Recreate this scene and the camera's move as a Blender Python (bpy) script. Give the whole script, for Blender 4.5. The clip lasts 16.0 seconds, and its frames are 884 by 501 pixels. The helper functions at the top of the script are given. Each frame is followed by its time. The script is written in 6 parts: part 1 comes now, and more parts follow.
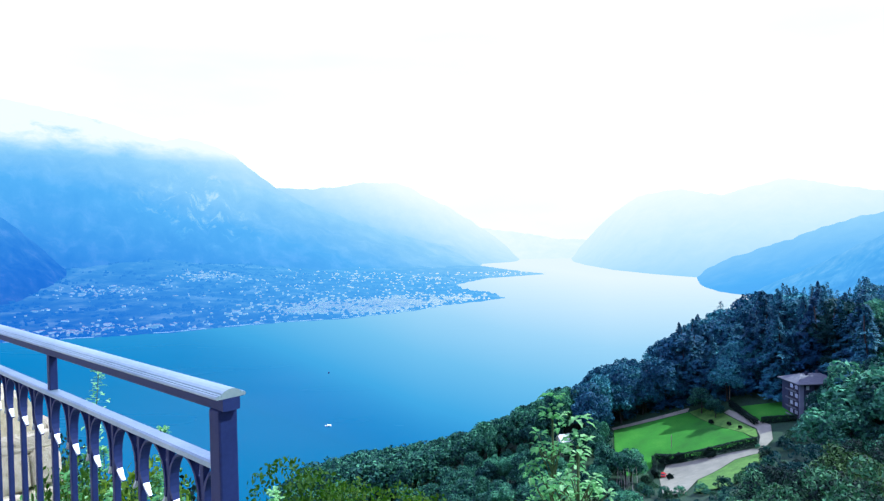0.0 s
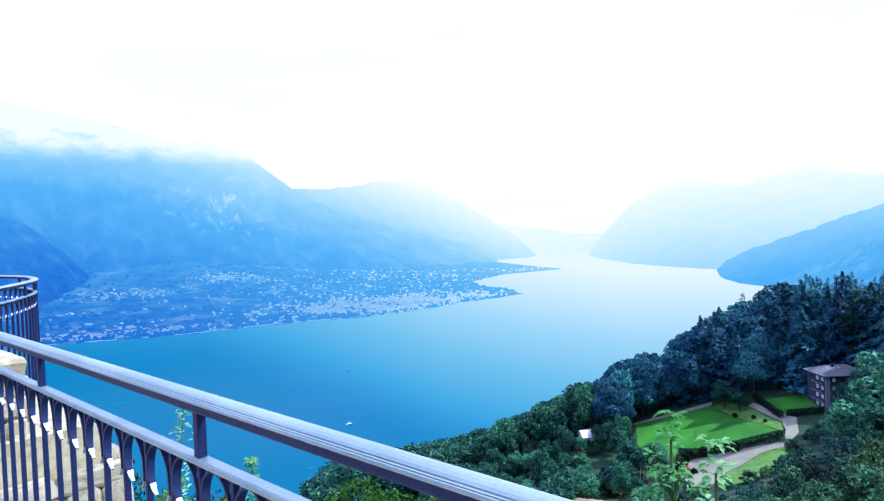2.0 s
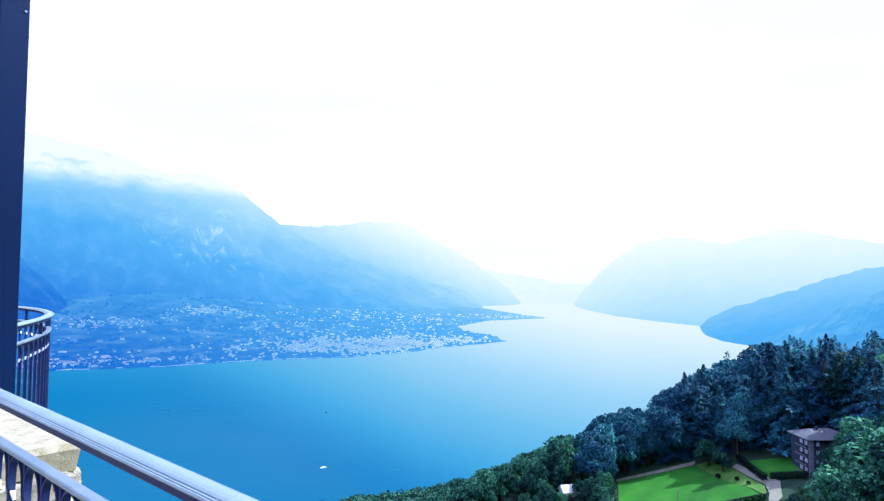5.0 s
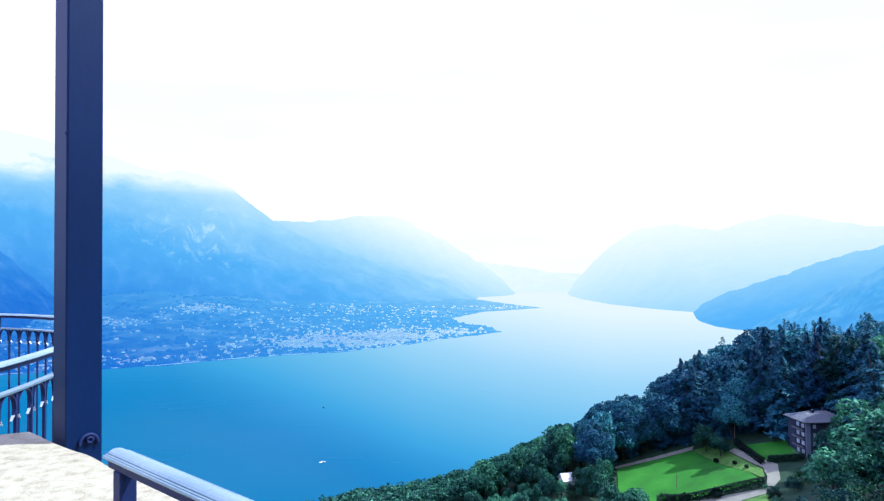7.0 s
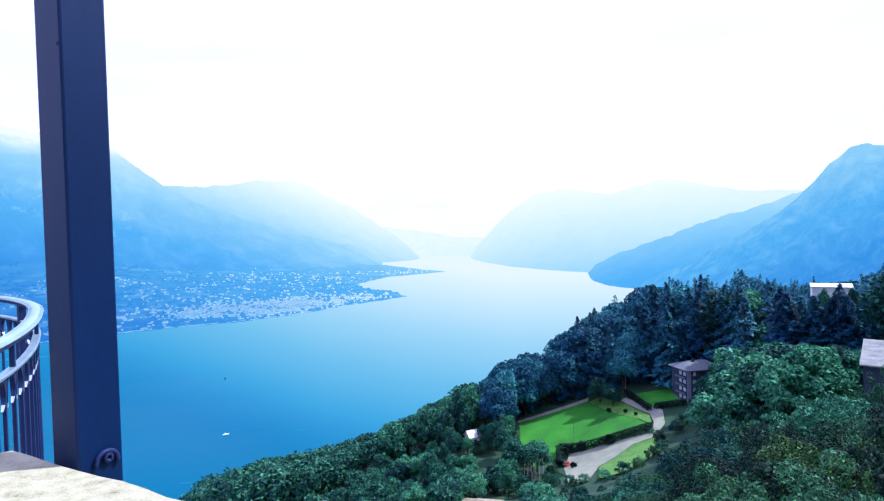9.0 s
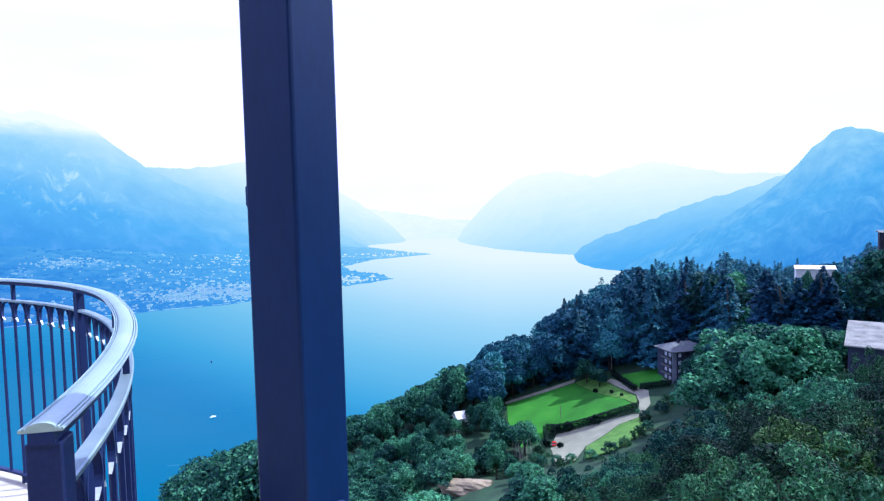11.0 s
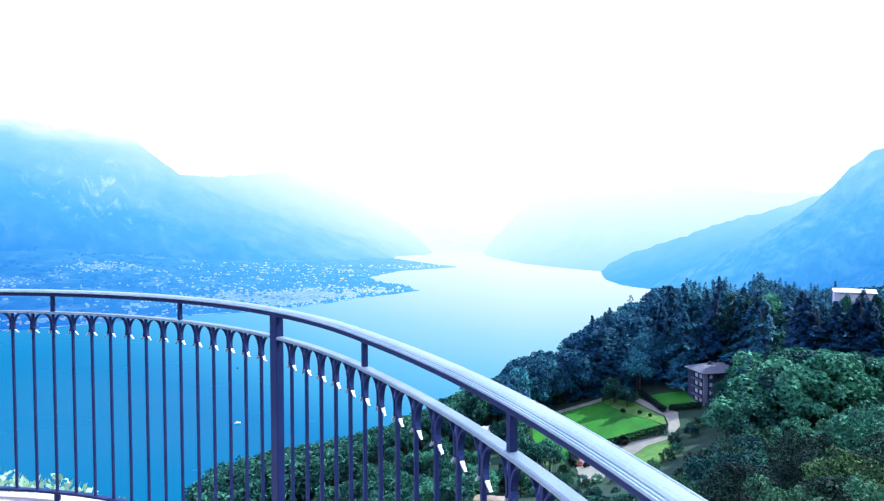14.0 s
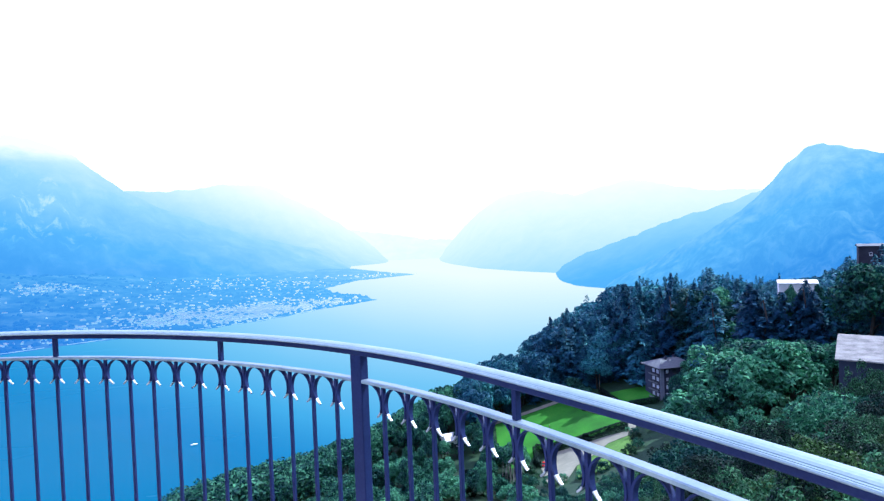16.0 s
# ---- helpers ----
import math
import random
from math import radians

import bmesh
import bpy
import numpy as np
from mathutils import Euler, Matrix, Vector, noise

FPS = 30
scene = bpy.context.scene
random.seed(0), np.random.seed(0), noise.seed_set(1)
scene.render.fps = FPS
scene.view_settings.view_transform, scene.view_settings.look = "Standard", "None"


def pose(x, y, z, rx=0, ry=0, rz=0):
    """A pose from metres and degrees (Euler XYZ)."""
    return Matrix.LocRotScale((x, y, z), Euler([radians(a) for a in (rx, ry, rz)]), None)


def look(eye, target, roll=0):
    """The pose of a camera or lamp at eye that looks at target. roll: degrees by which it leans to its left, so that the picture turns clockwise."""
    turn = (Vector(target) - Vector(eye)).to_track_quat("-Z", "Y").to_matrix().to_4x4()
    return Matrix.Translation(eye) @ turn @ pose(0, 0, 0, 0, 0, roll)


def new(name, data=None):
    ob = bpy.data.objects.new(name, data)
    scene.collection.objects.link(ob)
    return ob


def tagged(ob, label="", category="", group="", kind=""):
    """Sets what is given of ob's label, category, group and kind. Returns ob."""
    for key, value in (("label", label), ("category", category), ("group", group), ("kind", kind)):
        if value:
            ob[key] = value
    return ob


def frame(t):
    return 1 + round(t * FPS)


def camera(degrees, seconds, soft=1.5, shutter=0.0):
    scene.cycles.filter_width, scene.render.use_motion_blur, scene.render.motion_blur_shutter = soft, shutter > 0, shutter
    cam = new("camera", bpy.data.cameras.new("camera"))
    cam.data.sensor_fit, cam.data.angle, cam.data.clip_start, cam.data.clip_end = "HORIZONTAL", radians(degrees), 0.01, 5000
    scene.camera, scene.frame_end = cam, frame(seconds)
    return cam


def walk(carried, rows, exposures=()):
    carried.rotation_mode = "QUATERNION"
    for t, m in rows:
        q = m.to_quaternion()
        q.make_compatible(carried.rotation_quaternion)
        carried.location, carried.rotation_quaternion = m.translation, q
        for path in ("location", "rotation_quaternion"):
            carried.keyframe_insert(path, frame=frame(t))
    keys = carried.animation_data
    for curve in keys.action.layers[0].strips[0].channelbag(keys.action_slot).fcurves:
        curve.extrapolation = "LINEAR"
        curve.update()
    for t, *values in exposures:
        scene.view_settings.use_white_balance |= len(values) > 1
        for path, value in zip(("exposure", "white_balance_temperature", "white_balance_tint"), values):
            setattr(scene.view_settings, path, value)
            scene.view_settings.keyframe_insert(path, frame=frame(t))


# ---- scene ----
cam = camera(70.93, 16.0, soft=1.3)
# t, x, y, z, yaw, pitch, roll
PATH = [
    (0.0, -0.000, 0.000, 1.341, 0.00, -1.42, 1.00),
    (0.5, -0.096, 0.118, 1.343, 2.77, -1.57, 1.73),
    (1.0, -0.198, 0.221, 1.356, 4.70, -0.88, 0.99),
    (1.5, -0.328, 0.297, 1.360, 3.27, -0.78, 0.78),
    (2.0, -0.449, 0.355, 1.384, 1.46, -1.65, 2.19),
    (2.5, -0.557, 0.413, 1.403, -0.79, -0.49, 3.56),
    (3.0, -0.685, 0.580, 1.392, 0.50, -0.23, 3.39),
    (3.5, -0.820, 0.731, 1.416, 1.48, 0.57, 1.34),
    (4.0, -0.954, 0.851, 1.422, 0.62, 0.55, 0.65),
    (4.2, -1.018, 0.904, 1.420, 0.27, 1.00, -0.73),
    (6.3, -1.814, 1.586, 1.446, -1.23, 2.77, 0.88),
    (6.5, -1.882, 1.638, 1.452, -1.59, 2.06, 1.40),
    (7.0, -2.027, 1.727, 1.451, -0.40, 1.64, 0.67),
    (7.5, -2.193, 1.829, 1.461, -1.80, 0.38, 2.73),
    (8.0, -2.369, 1.928, 1.466, -5.04, -0.01, 2.30),
    (8.5, -2.493, 2.060, 1.446, -7.58, -1.07, 1.48),
    (10.8, -3.177, 2.681, 1.431, -11.70, -2.96, 2.16),
    (11.0, -3.239, 2.773, 1.417, -10.48, -3.39, 1.36),
    (11.5, -3.377, 2.917, 1.412, -5.38, -1.00, 2.29),
    (12.0, -3.538, 3.049, 1.436, -2.57, -0.20, 1.25),
    (12.5, -3.682, 3.154, 1.437, -2.54, -0.58, 0.40),
    (13.0, -3.863, 3.250, 1.438, -4.41, -2.73, 1.41),
    (13.5, -3.992, 3.304, 1.453, -8.17, -3.13, 2.23),
    (14.0, -4.132, 3.399, 1.453, -8.02, -2.18, 0.05),
    (14.5, -4.262, 3.535, 1.446, -5.67, -0.18, 2.29),
    (15.0, -4.387, 3.677, 1.481, -5.83, -0.97, 1.19),
    (15.5, -4.483, 3.783, 1.482, -9.64, -0.53, 1.15),
    (16.0, -4.622, 3.908, 1.491, -12.17, -1.60, 2.16),
]
walk(cam, [(t, pose(x, y, z, 90 + p, r, yaw)) for t, x, y, z, yaw, p, r in PATH],
     exposures=[(0.0, 0.4, 5200, 8), (12.2, 0.4, 5200, 8), (13.0, 0.6, 5200, 8), (14.0, 0.62, 5200, 8), (14.7, 0.5, 5200, 8), (16.0, 0.5, 5200, 8)])

# ---- sky, sun ----
SUN_AZ, SUN_EL = -86.0, 52.0          # azimuth to the left of straight ahead, elevation, degrees
WATER_Z = -180.0
world = bpy.data.worlds.new("sky")
scene.world = world
world.use_nodes = True
wn, wl = world.node_tree.nodes, world.node_tree.links
wn.clear()
w_out = wn.new("ShaderNodeOutputWorld")
w_bg = wn.new("ShaderNodeBackground")
w_sky = wn.new("ShaderNodeTexSky")
w_sky.sky_type, w_sky.sun_disc = "NISHITA", False
w_sky.sun_elevation, w_sky.sun_rotation = radians(SUN_EL), radians(-SUN_AZ)
w_sky.air_density, w_sky.dust_density = 1.2, 2.5
w_tc = wn.new("ShaderNodeTexCoord")
w_map = wn.new("ShaderNodeMapping")
w_map.inputs["Scale"].default_value = (1.2, 1.2, 5.0)
w_noise = wn.new("ShaderNodeTexNoise")
w_noise.inputs["Scale"].default_value, w_noise.inputs["Detail"].default_value = 1.6, 6
w_ramp = wn.new("ShaderNodeValToRGB")
w_ramp.color_ramp.elements[0].position, w_ramp.color_ramp.elements[0].color = 0.36, (0.86, 0.86, 0.86, 1)
w_ramp.color_ramp.elements[1].position, w_ramp.color_ramp.elements[1].color = 0.58, (1, 1, 1, 1)
w_scale = wn.new("ShaderNodeVectorMath")
w_scale.operation = "SCALE"
w_scale.inputs["Scale"].default_value = 0.08
w_mix = wn.new("ShaderNodeMix")
w_mix.data_type = "RGBA"
w_mix.inputs[7].default_value = (0.97, 0.92, 1.45, 1)    # bright cloud deck
wl.new(w_tc.outputs["Generated"], w_map.inputs["Vector"])
wl.new(w_map.outputs[0], w_noise.inputs["Vector"])
wl.new(w_noise.outputs[0], w_ramp.inputs[0])
wl.new(w_sky.outputs[0], w_scale.inputs[0])
wl.new(w_ramp.outputs[0], w_mix.inputs[0])
wl.new(w_scale.outputs[0], w_mix.inputs[6])
wl.new(w_mix.outputs[2], w_bg.inputs["Color"])
wl.new(w_bg.outputs[0], w_out.inputs[0])

sun = new("sun", bpy.data.lights.new("sun", "SUN"))
sun.data.energy, sun.data.angle, sun.data.color = 5.0, radians(0.6), (1.0, 0.95, 0.82)
sa, se = radians(SUN_AZ), radians(SUN_EL)
sun_way = Vector((-math.sin(sa) * math.cos(se), math.cos(sa) * math.cos(se), math.sin(se)))
sun.matrix_world = look(sun_way * 60, (0, 0, 0))


# ---- materials ----
def material(name):
    m = bpy.data.materials.new(name)
    m.use_nodes = True
    m.node_tree.nodes.clear()
    return m, m.node_tree.nodes, m.node_tree.links


def noisy(name, stops, scale=4.0, fine=40.0, rough=0.7, metal=0.0, bump=0.2, bump_size=0.02, per="none", vary=0.0, coords="Object", stretch=(1, 1, 1), spec=0.5):
    """Principled surface: a colour ramp over two scales of noise, grain bump, and a value shift per piece."""
    m, n, l = material(name)
    out, bsdf = n.new("ShaderNodeOutputMaterial"), n.new("ShaderNodeBsdfPrincipled")
    tc, mp = n.new("ShaderNodeTexCoord"), n.new("ShaderNodeMapping")
    mp.inputs["Scale"].default_value = stretch
    big, small = n.new("ShaderNodeTexNoise"), n.new("ShaderNodeTexNoise")
    big.inputs["Scale"].default_value, big.inputs["Detail"].default_value = scale, 5
    small.inputs["Scale"].default_value, small.inputs["Detail"].default_value = fine, 4
    add = n.new("ShaderNodeMath")
    add.operation = "MULTIPLY_ADD"
    add.inputs[1].default_value = 0.45
    sub = n.new("ShaderNodeMath")
    sub.operation = "MULTIPLY_ADD"
    sub.inputs[1].default_value, sub.inputs[2].default_value = 0.8, -0.12
    ramp = n.new("ShaderNodeValToRGB")
    els = ramp.color_ramp.elements
    while len(els) < len(stops):
        els.new(0.5)
    for e, (p, c) in zip(els, stops):
        e.position, e.color = p, (*c, 1)
    l.new(tc.outputs[coords], mp.inputs[0])
    l.new(mp.outputs[0], big.inputs["Vector"])
    l.new(mp.outputs[0], small.inputs["Vector"])
    l.new(big.outputs[0], sub.inputs[0])
    l.new(small.outputs[0], add.inputs[0])
    l.new(sub.outputs[0], add.inputs[2])
    l.new(add.outputs[0], ramp.inputs[0])
    colour = ramp.outputs[0]
    if vary:
        src = n.new("ShaderNodeObjectInfo").outputs["Random"] if per == "object" else n.new("ShaderNodeNewGeometry").outputs["Random Per Island"]
        mr = n.new("ShaderNodeMapRange")
        mr.inputs[3].default_value, mr.inputs[4].default_value = 1 - vary, 1 + vary
        hsv = n.new("ShaderNodeHueSaturation")
        l.new(src, mr.inputs[0])
        l.new(mr.outputs[0], hsv.inputs["Value"])
        l.new(colour, hsv.inputs["Color"])
        colour = hsv.outputs[0]
    l.new(colour, bsdf.inputs["Base Color"])
    bsdf.inputs["Roughness"].default_value, bsdf.inputs["Metallic"].default_value = rough, metal
    bsdf.inputs["Specular IOR Level"].default_value = spec
    if bump:
        bp = n.new("ShaderNodeBump")
        bp.inputs["Strength"].default_value, bp.inputs["Distance"].default_value = bump, bump_size
        l.new(add.outputs[0], bp.inputs["Height"])
        l.new(bp.outputs[0], bsdf.inputs["Normal"])
    l.new(bsdf.outputs[0], out.inputs[0])
    return m


def leafy(name, dark, light, through_light=0.35, rough=0.6, per="island"):
    """Leaves: diffuse and translucent, colour varied leaf by leaf and tree by tree."""
    m, n, l = material(name)
    out = n.new("ShaderNodeOutputMaterial")
    geo, info = n.new("ShaderNodeNewGeometry"), n.new("ShaderNodeObjectInfo")
    ramp = n.new("ShaderNodeValToRGB")
    ramp.color_ramp.elements[0].color, ramp.color_ramp.elements[1].color = (*dark, 1), (*light, 1)
    ramp.color_ramp.elements[0].position = 0.42
    mixv = n.new("ShaderNodeMath")
    mixv.operation = "MULTIPLY_ADD"
    mixv.inputs[1].default_value = 0.5
    half = n.new("ShaderNodeMath")
    half.operation = "MULTIPLY"
    half.inputs[1].default_value = 0.5
    l.new(info.outputs["Random"], half.inputs[0])
    l.new(geo.outputs["Random Per Island"], mixv.inputs[0])
    l.new(half.outputs[0], mixv.inputs[2])
    l.new(mixv.outputs[0], ramp.inputs[0])
    bsdf, tr, mix = n.new("ShaderNodeBsdfPrincipled"), n.new("ShaderNodeBsdfTranslucent"), n.new("ShaderNodeMixShader")
    bsdf.inputs["Roughness"].default_value = rough
    bsdf.inputs["Specular IOR Level"].default_value = 0.1
    hue = n.new("ShaderNodeHueSaturation")
    hue.inputs["Value"].default_value, hue.inputs["Saturation"].default_value = 1.5, 1.15
    l.new(ramp.outputs[0], bsdf.inputs["Base Color"])
    l.new(ramp.outputs[0], hue.inputs["Color"])
    l.new(hue.outputs[0], tr.inputs["Color"])
    mix.inputs[0].default_value = through_light
    l.new(bsdf.outputs[0], mix.inputs[1])
    l.new(tr.outputs[0], mix.inputs[2])
    l.new(mix.outputs[0], out.inputs[0])
    return m


def linear(*rgb):
    """A colour as an eye would name it (0 to 255), in linear light, before the camera's cool white balance."""
    return tuple((v / 255 / 12.92 if v < 10 else ((v / 255 + 0.055) / 1.055) ** 2.4) / g for v, g in zip(rgb, (0.90, 1.0, 1.2)))


# haze glow colours, from deep blue for thin air to white for much air
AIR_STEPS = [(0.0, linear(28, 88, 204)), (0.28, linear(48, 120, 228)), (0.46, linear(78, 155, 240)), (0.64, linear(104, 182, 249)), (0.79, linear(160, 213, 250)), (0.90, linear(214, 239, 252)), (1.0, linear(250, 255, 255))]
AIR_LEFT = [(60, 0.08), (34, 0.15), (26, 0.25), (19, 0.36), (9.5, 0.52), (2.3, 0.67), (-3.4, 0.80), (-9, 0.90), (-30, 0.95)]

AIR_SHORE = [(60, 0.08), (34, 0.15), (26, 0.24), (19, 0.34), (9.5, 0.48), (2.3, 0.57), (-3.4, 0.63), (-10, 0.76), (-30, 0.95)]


def air(name, ground, course=AIR_LEFT, shift=0.0, rise=0.056, clear=0.25, scale=0.01, grain=0.06, cloud=0.0, scar=None, island=False):
    """Distance: slopes with haze put in as emitted colour, thicker towards the far lake (course: azimuth, amount),
    upwards (rise, by the degree) and in the cloud base.
    """
    m, n, l = material(name)

    def math_node(kind, a, b=None, c=None):
        q = n.new("ShaderNodeMath")
        q.operation = kind
        for k, v in enumerate((a, b, c)):
            if isinstance(v, (int, float)):
                q.inputs[k].default_value = v
            elif v is not None:
                l.new(v, q.inputs[k])
        return q.outputs[0]

    def noise_node(size, detail, stretch=(1, 1, 1)):
        mp, q = n.new("ShaderNodeMapping"), n.new("ShaderNodeTexNoise")
        mp.inputs["Scale"].default_value = stretch
        q.inputs["Scale"].default_value, q.inputs["Detail"].default_value, q.inputs["Roughness"].default_value = size, detail, 0.65
        l.new(geo.outputs["Position"], mp.inputs[0])
        l.new(mp.outputs[0], q.inputs["Vector"])
        return q.outputs[0]

    out, geo = n.new("ShaderNodeOutputMaterial"), n.new("ShaderNodeNewGeometry")
    unit, sep = n.new("ShaderNodeVectorMath"), n.new("ShaderNodeSeparateXYZ")
    unit.operation = "NORMALIZE"
    l.new(geo.outputs["Position"], unit.inputs[0])
    l.new(unit.outputs[0], sep.inputs[0])
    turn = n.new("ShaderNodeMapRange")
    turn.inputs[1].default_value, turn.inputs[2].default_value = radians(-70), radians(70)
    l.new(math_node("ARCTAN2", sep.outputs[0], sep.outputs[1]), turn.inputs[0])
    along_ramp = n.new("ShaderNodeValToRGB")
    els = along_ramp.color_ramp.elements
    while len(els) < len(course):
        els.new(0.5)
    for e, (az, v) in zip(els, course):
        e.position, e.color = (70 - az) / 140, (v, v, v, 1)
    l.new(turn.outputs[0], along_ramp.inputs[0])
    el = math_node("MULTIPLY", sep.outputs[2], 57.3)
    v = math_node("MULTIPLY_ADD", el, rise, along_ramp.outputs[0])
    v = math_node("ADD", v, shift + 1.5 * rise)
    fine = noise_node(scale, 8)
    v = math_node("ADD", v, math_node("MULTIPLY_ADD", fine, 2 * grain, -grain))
    if cloud:
        wisp = noise_node(0.0035, 5, (1, 1, 2.2))
        over = math_node("MAXIMUM", math_node("SUBTRACT", el, 6.6), 0.0)
        v = math_node("ADD", v, math_node("MULTIPLY", over, math_node("MULTIPLY_ADD", wisp, 2.0 * cloud, -0.45 * cloud)))
        v = math_node("ADD", v, math_node("MULTIPLY_ADD", wisp, 0.16, -0.08))
    if scar:
        near = n.new("ShaderNodeVectorMath")
        near.operation = "DISTANCE"
        near.inputs[1].default_value = scar[0]
        l.new(geo.outputs["Position"], near.inputs[0])
        spot, bare = n.new("ShaderNodeMapRange"), n.new("ShaderNodeMapRange")
        spot.inputs[1].default_value, spot.inputs[2].default_value = scar[1], scar[1] * 0.4
        bare.inputs[1].default_value, bare.inputs[2].default_value = 0.54, 0.66
        bare.inputs[4].default_value = 0.17
        l.new(near.outputs["Value"], spot.inputs[0])
        l.new(noise_node(0.02, 6, (1.0, 1.0, 0.4)), bare.inputs[0])
        v = math_node("ADD", v, math_node("MULTIPLY", spot.outputs[0], bare.outputs[0]))
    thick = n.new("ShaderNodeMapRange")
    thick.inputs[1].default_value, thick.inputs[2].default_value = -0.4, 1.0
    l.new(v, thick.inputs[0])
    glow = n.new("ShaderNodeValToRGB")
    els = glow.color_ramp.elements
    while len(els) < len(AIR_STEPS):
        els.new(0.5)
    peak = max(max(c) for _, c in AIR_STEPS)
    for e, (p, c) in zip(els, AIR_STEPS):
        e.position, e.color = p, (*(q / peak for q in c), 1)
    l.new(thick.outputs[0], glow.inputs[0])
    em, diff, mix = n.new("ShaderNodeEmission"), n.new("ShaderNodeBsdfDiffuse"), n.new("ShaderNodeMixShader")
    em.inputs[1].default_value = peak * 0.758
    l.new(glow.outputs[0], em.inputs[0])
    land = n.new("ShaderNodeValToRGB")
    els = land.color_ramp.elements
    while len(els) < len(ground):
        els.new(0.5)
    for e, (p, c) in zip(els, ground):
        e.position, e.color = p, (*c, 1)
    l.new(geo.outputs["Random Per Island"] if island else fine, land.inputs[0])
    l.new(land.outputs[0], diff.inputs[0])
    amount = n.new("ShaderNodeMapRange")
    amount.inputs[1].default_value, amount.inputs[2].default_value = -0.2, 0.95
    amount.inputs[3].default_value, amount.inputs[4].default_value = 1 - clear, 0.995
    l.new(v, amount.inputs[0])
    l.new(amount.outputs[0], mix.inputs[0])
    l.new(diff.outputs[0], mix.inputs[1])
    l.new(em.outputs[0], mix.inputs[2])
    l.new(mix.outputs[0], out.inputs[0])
    return m


IRON = noisy("painted_iron", [(0.3, (0.012, 0.020, 0.080)), (0.7, (0.021, 0.034, 0.118))], 6, 120, rough=0.5, metal=0.0, bump=0.08, bump_size=0.002, spec=0.15)
# pale irons: sky and sun gleam on rails and tips mixed into the colour
SATIN_IRON = noisy("pale_gleam_iron", [(0.3, (0.22, 0.31, 0.36)), (0.7, (0.36, 0.45, 0.48))], 9, 160, rough=0.46, metal=0.65, bump=0.1, bump_size=0.002, spec=0.8)
SKYLIT_IRON = noisy("skylit_pale_iron", [(0.3, (0.25, 0.35, 0.37)), (0.7, (0.38, 0.48, 0.48))], 5, 130, rough=0.45, metal=0.5, bump=0.15, bump_size=0.002, spec=0.7)
TIP_GLEAM_IRON = noisy("strap_tip_gleam", [(0.3, (0.34, 0.38, 0.44)), (0.7, (0.56, 0.60, 0.66))], 9, 160, rough=0.4, metal=0.3, bump=0.1, bump_size=0.002, spec=0.8)
POLE_PAINT = noisy("pole_paint", [(0.3, (0.002, 0.012, 0.058)), (0.7, (0.004, 0.019, 0.084))], 3, 90, rough=0.45, metal=0.0, bump=0.06, bump_size=0.002, stretch=(1, 1, 0.3), spec=0.2)
STONE = noisy("pale_rubble_stone", [(0.25, (0.20, 0.16, 0.10)), (0.45, (0.46, 0.41, 0.29)), (0.75, (0.60, 0.55, 0.42))], 5, 38, rough=0.9, bump=0.7, bump_size=0.02, per="object", vary=0.22)
SLAB = noisy("coarse_concrete_coping", [(0.26, (0.10, 0.085, 0.05)), (0.35, (0.32, 0.28, 0.17)), (0.5, (0.42, 0.38, 0.245)), (0.75, (0.50, 0.46, 0.31))], 26, 190, rough=0.92, bump=0.8, bump_size=0.008)
PAVING = noisy("pale_paving", [(0.3, (0.36, 0.32, 0.26)), (0.7, (0.52, 0.48, 0.40))], 3, 45, rough=0.85, bump=0.3, bump_size=0.006, per="object", vary=0.08)
MORTAR = noisy("mortar", [(0.3, (0.22, 0.20, 0.17)), (0.7, (0.34, 0.31, 0.27))], 8, 60, rough=0.95, bump=0.5, bump_size=0.01)


# ---- building helpers ----
def mesh_object(name, verts, faces, mat, smooth=False):
    me = bpy.data.meshes.new(name)
    me.from_pydata(verts, [], faces)
    me.materials.append(mat)
    if smooth:
        me.polygons.foreach_set("use_smooth", [True] * len(me.polygons))
    me.update()
    return new(name, me)


def thing(name, m=Matrix()):
    ob = new(name)
    ob.matrix_world = m
    return ob


def part(name, bm, mat, parent, label="", smooth=False):
    me = bpy.data.meshes.new(name)
    bm.normal_update()
    bm.to_mesh(me)
    bm.free()
    me.materials.append(mat)
    if smooth:
        me.polygons.foreach_set("use_smooth", [True] * len(me.polygons))
    ob = new(name, me)
    ob.parent = parent
    return tagged(ob, label)


def shared(name, me, parent, m=Matrix(), label=""):
    ob = new(name, me)
    ob.parent = parent
    ob.matrix_basis = m
    return tagged(ob, label)


def box(bm, x0, y0, z0, x1, y1, z1, m=Matrix(), bevel=0.0):
    made = bmesh.ops.create_cube(bm, size=1, matrix=m @ Matrix.LocRotScale(((x0 + x1) / 2, (y0 + y1) / 2, (z0 + z1) / 2), None, (x1 - x0, y1 - y0, z1 - z0)))
    if bevel:
        edges = list({e for v in made["verts"] for e in v.link_edges})
        bmesh.ops.bevel(bm, geom=edges, offset=bevel, segments=2, affect="EDGES", profile=0.5)
    return bm


def tube(bm, a, b, ra, rb, sides=8):
    a, b = Vector(a), Vector(b)
    d = b - a
    m = Matrix.Translation((a + b) / 2) @ d.to_track_quat("Z", "Y").to_matrix().to_4x4()
    bmesh.ops.create_cone(bm, cap_ends=True, segments=sides, radius1=ra, radius2=rb, depth=d.length, matrix=m)
    return bm


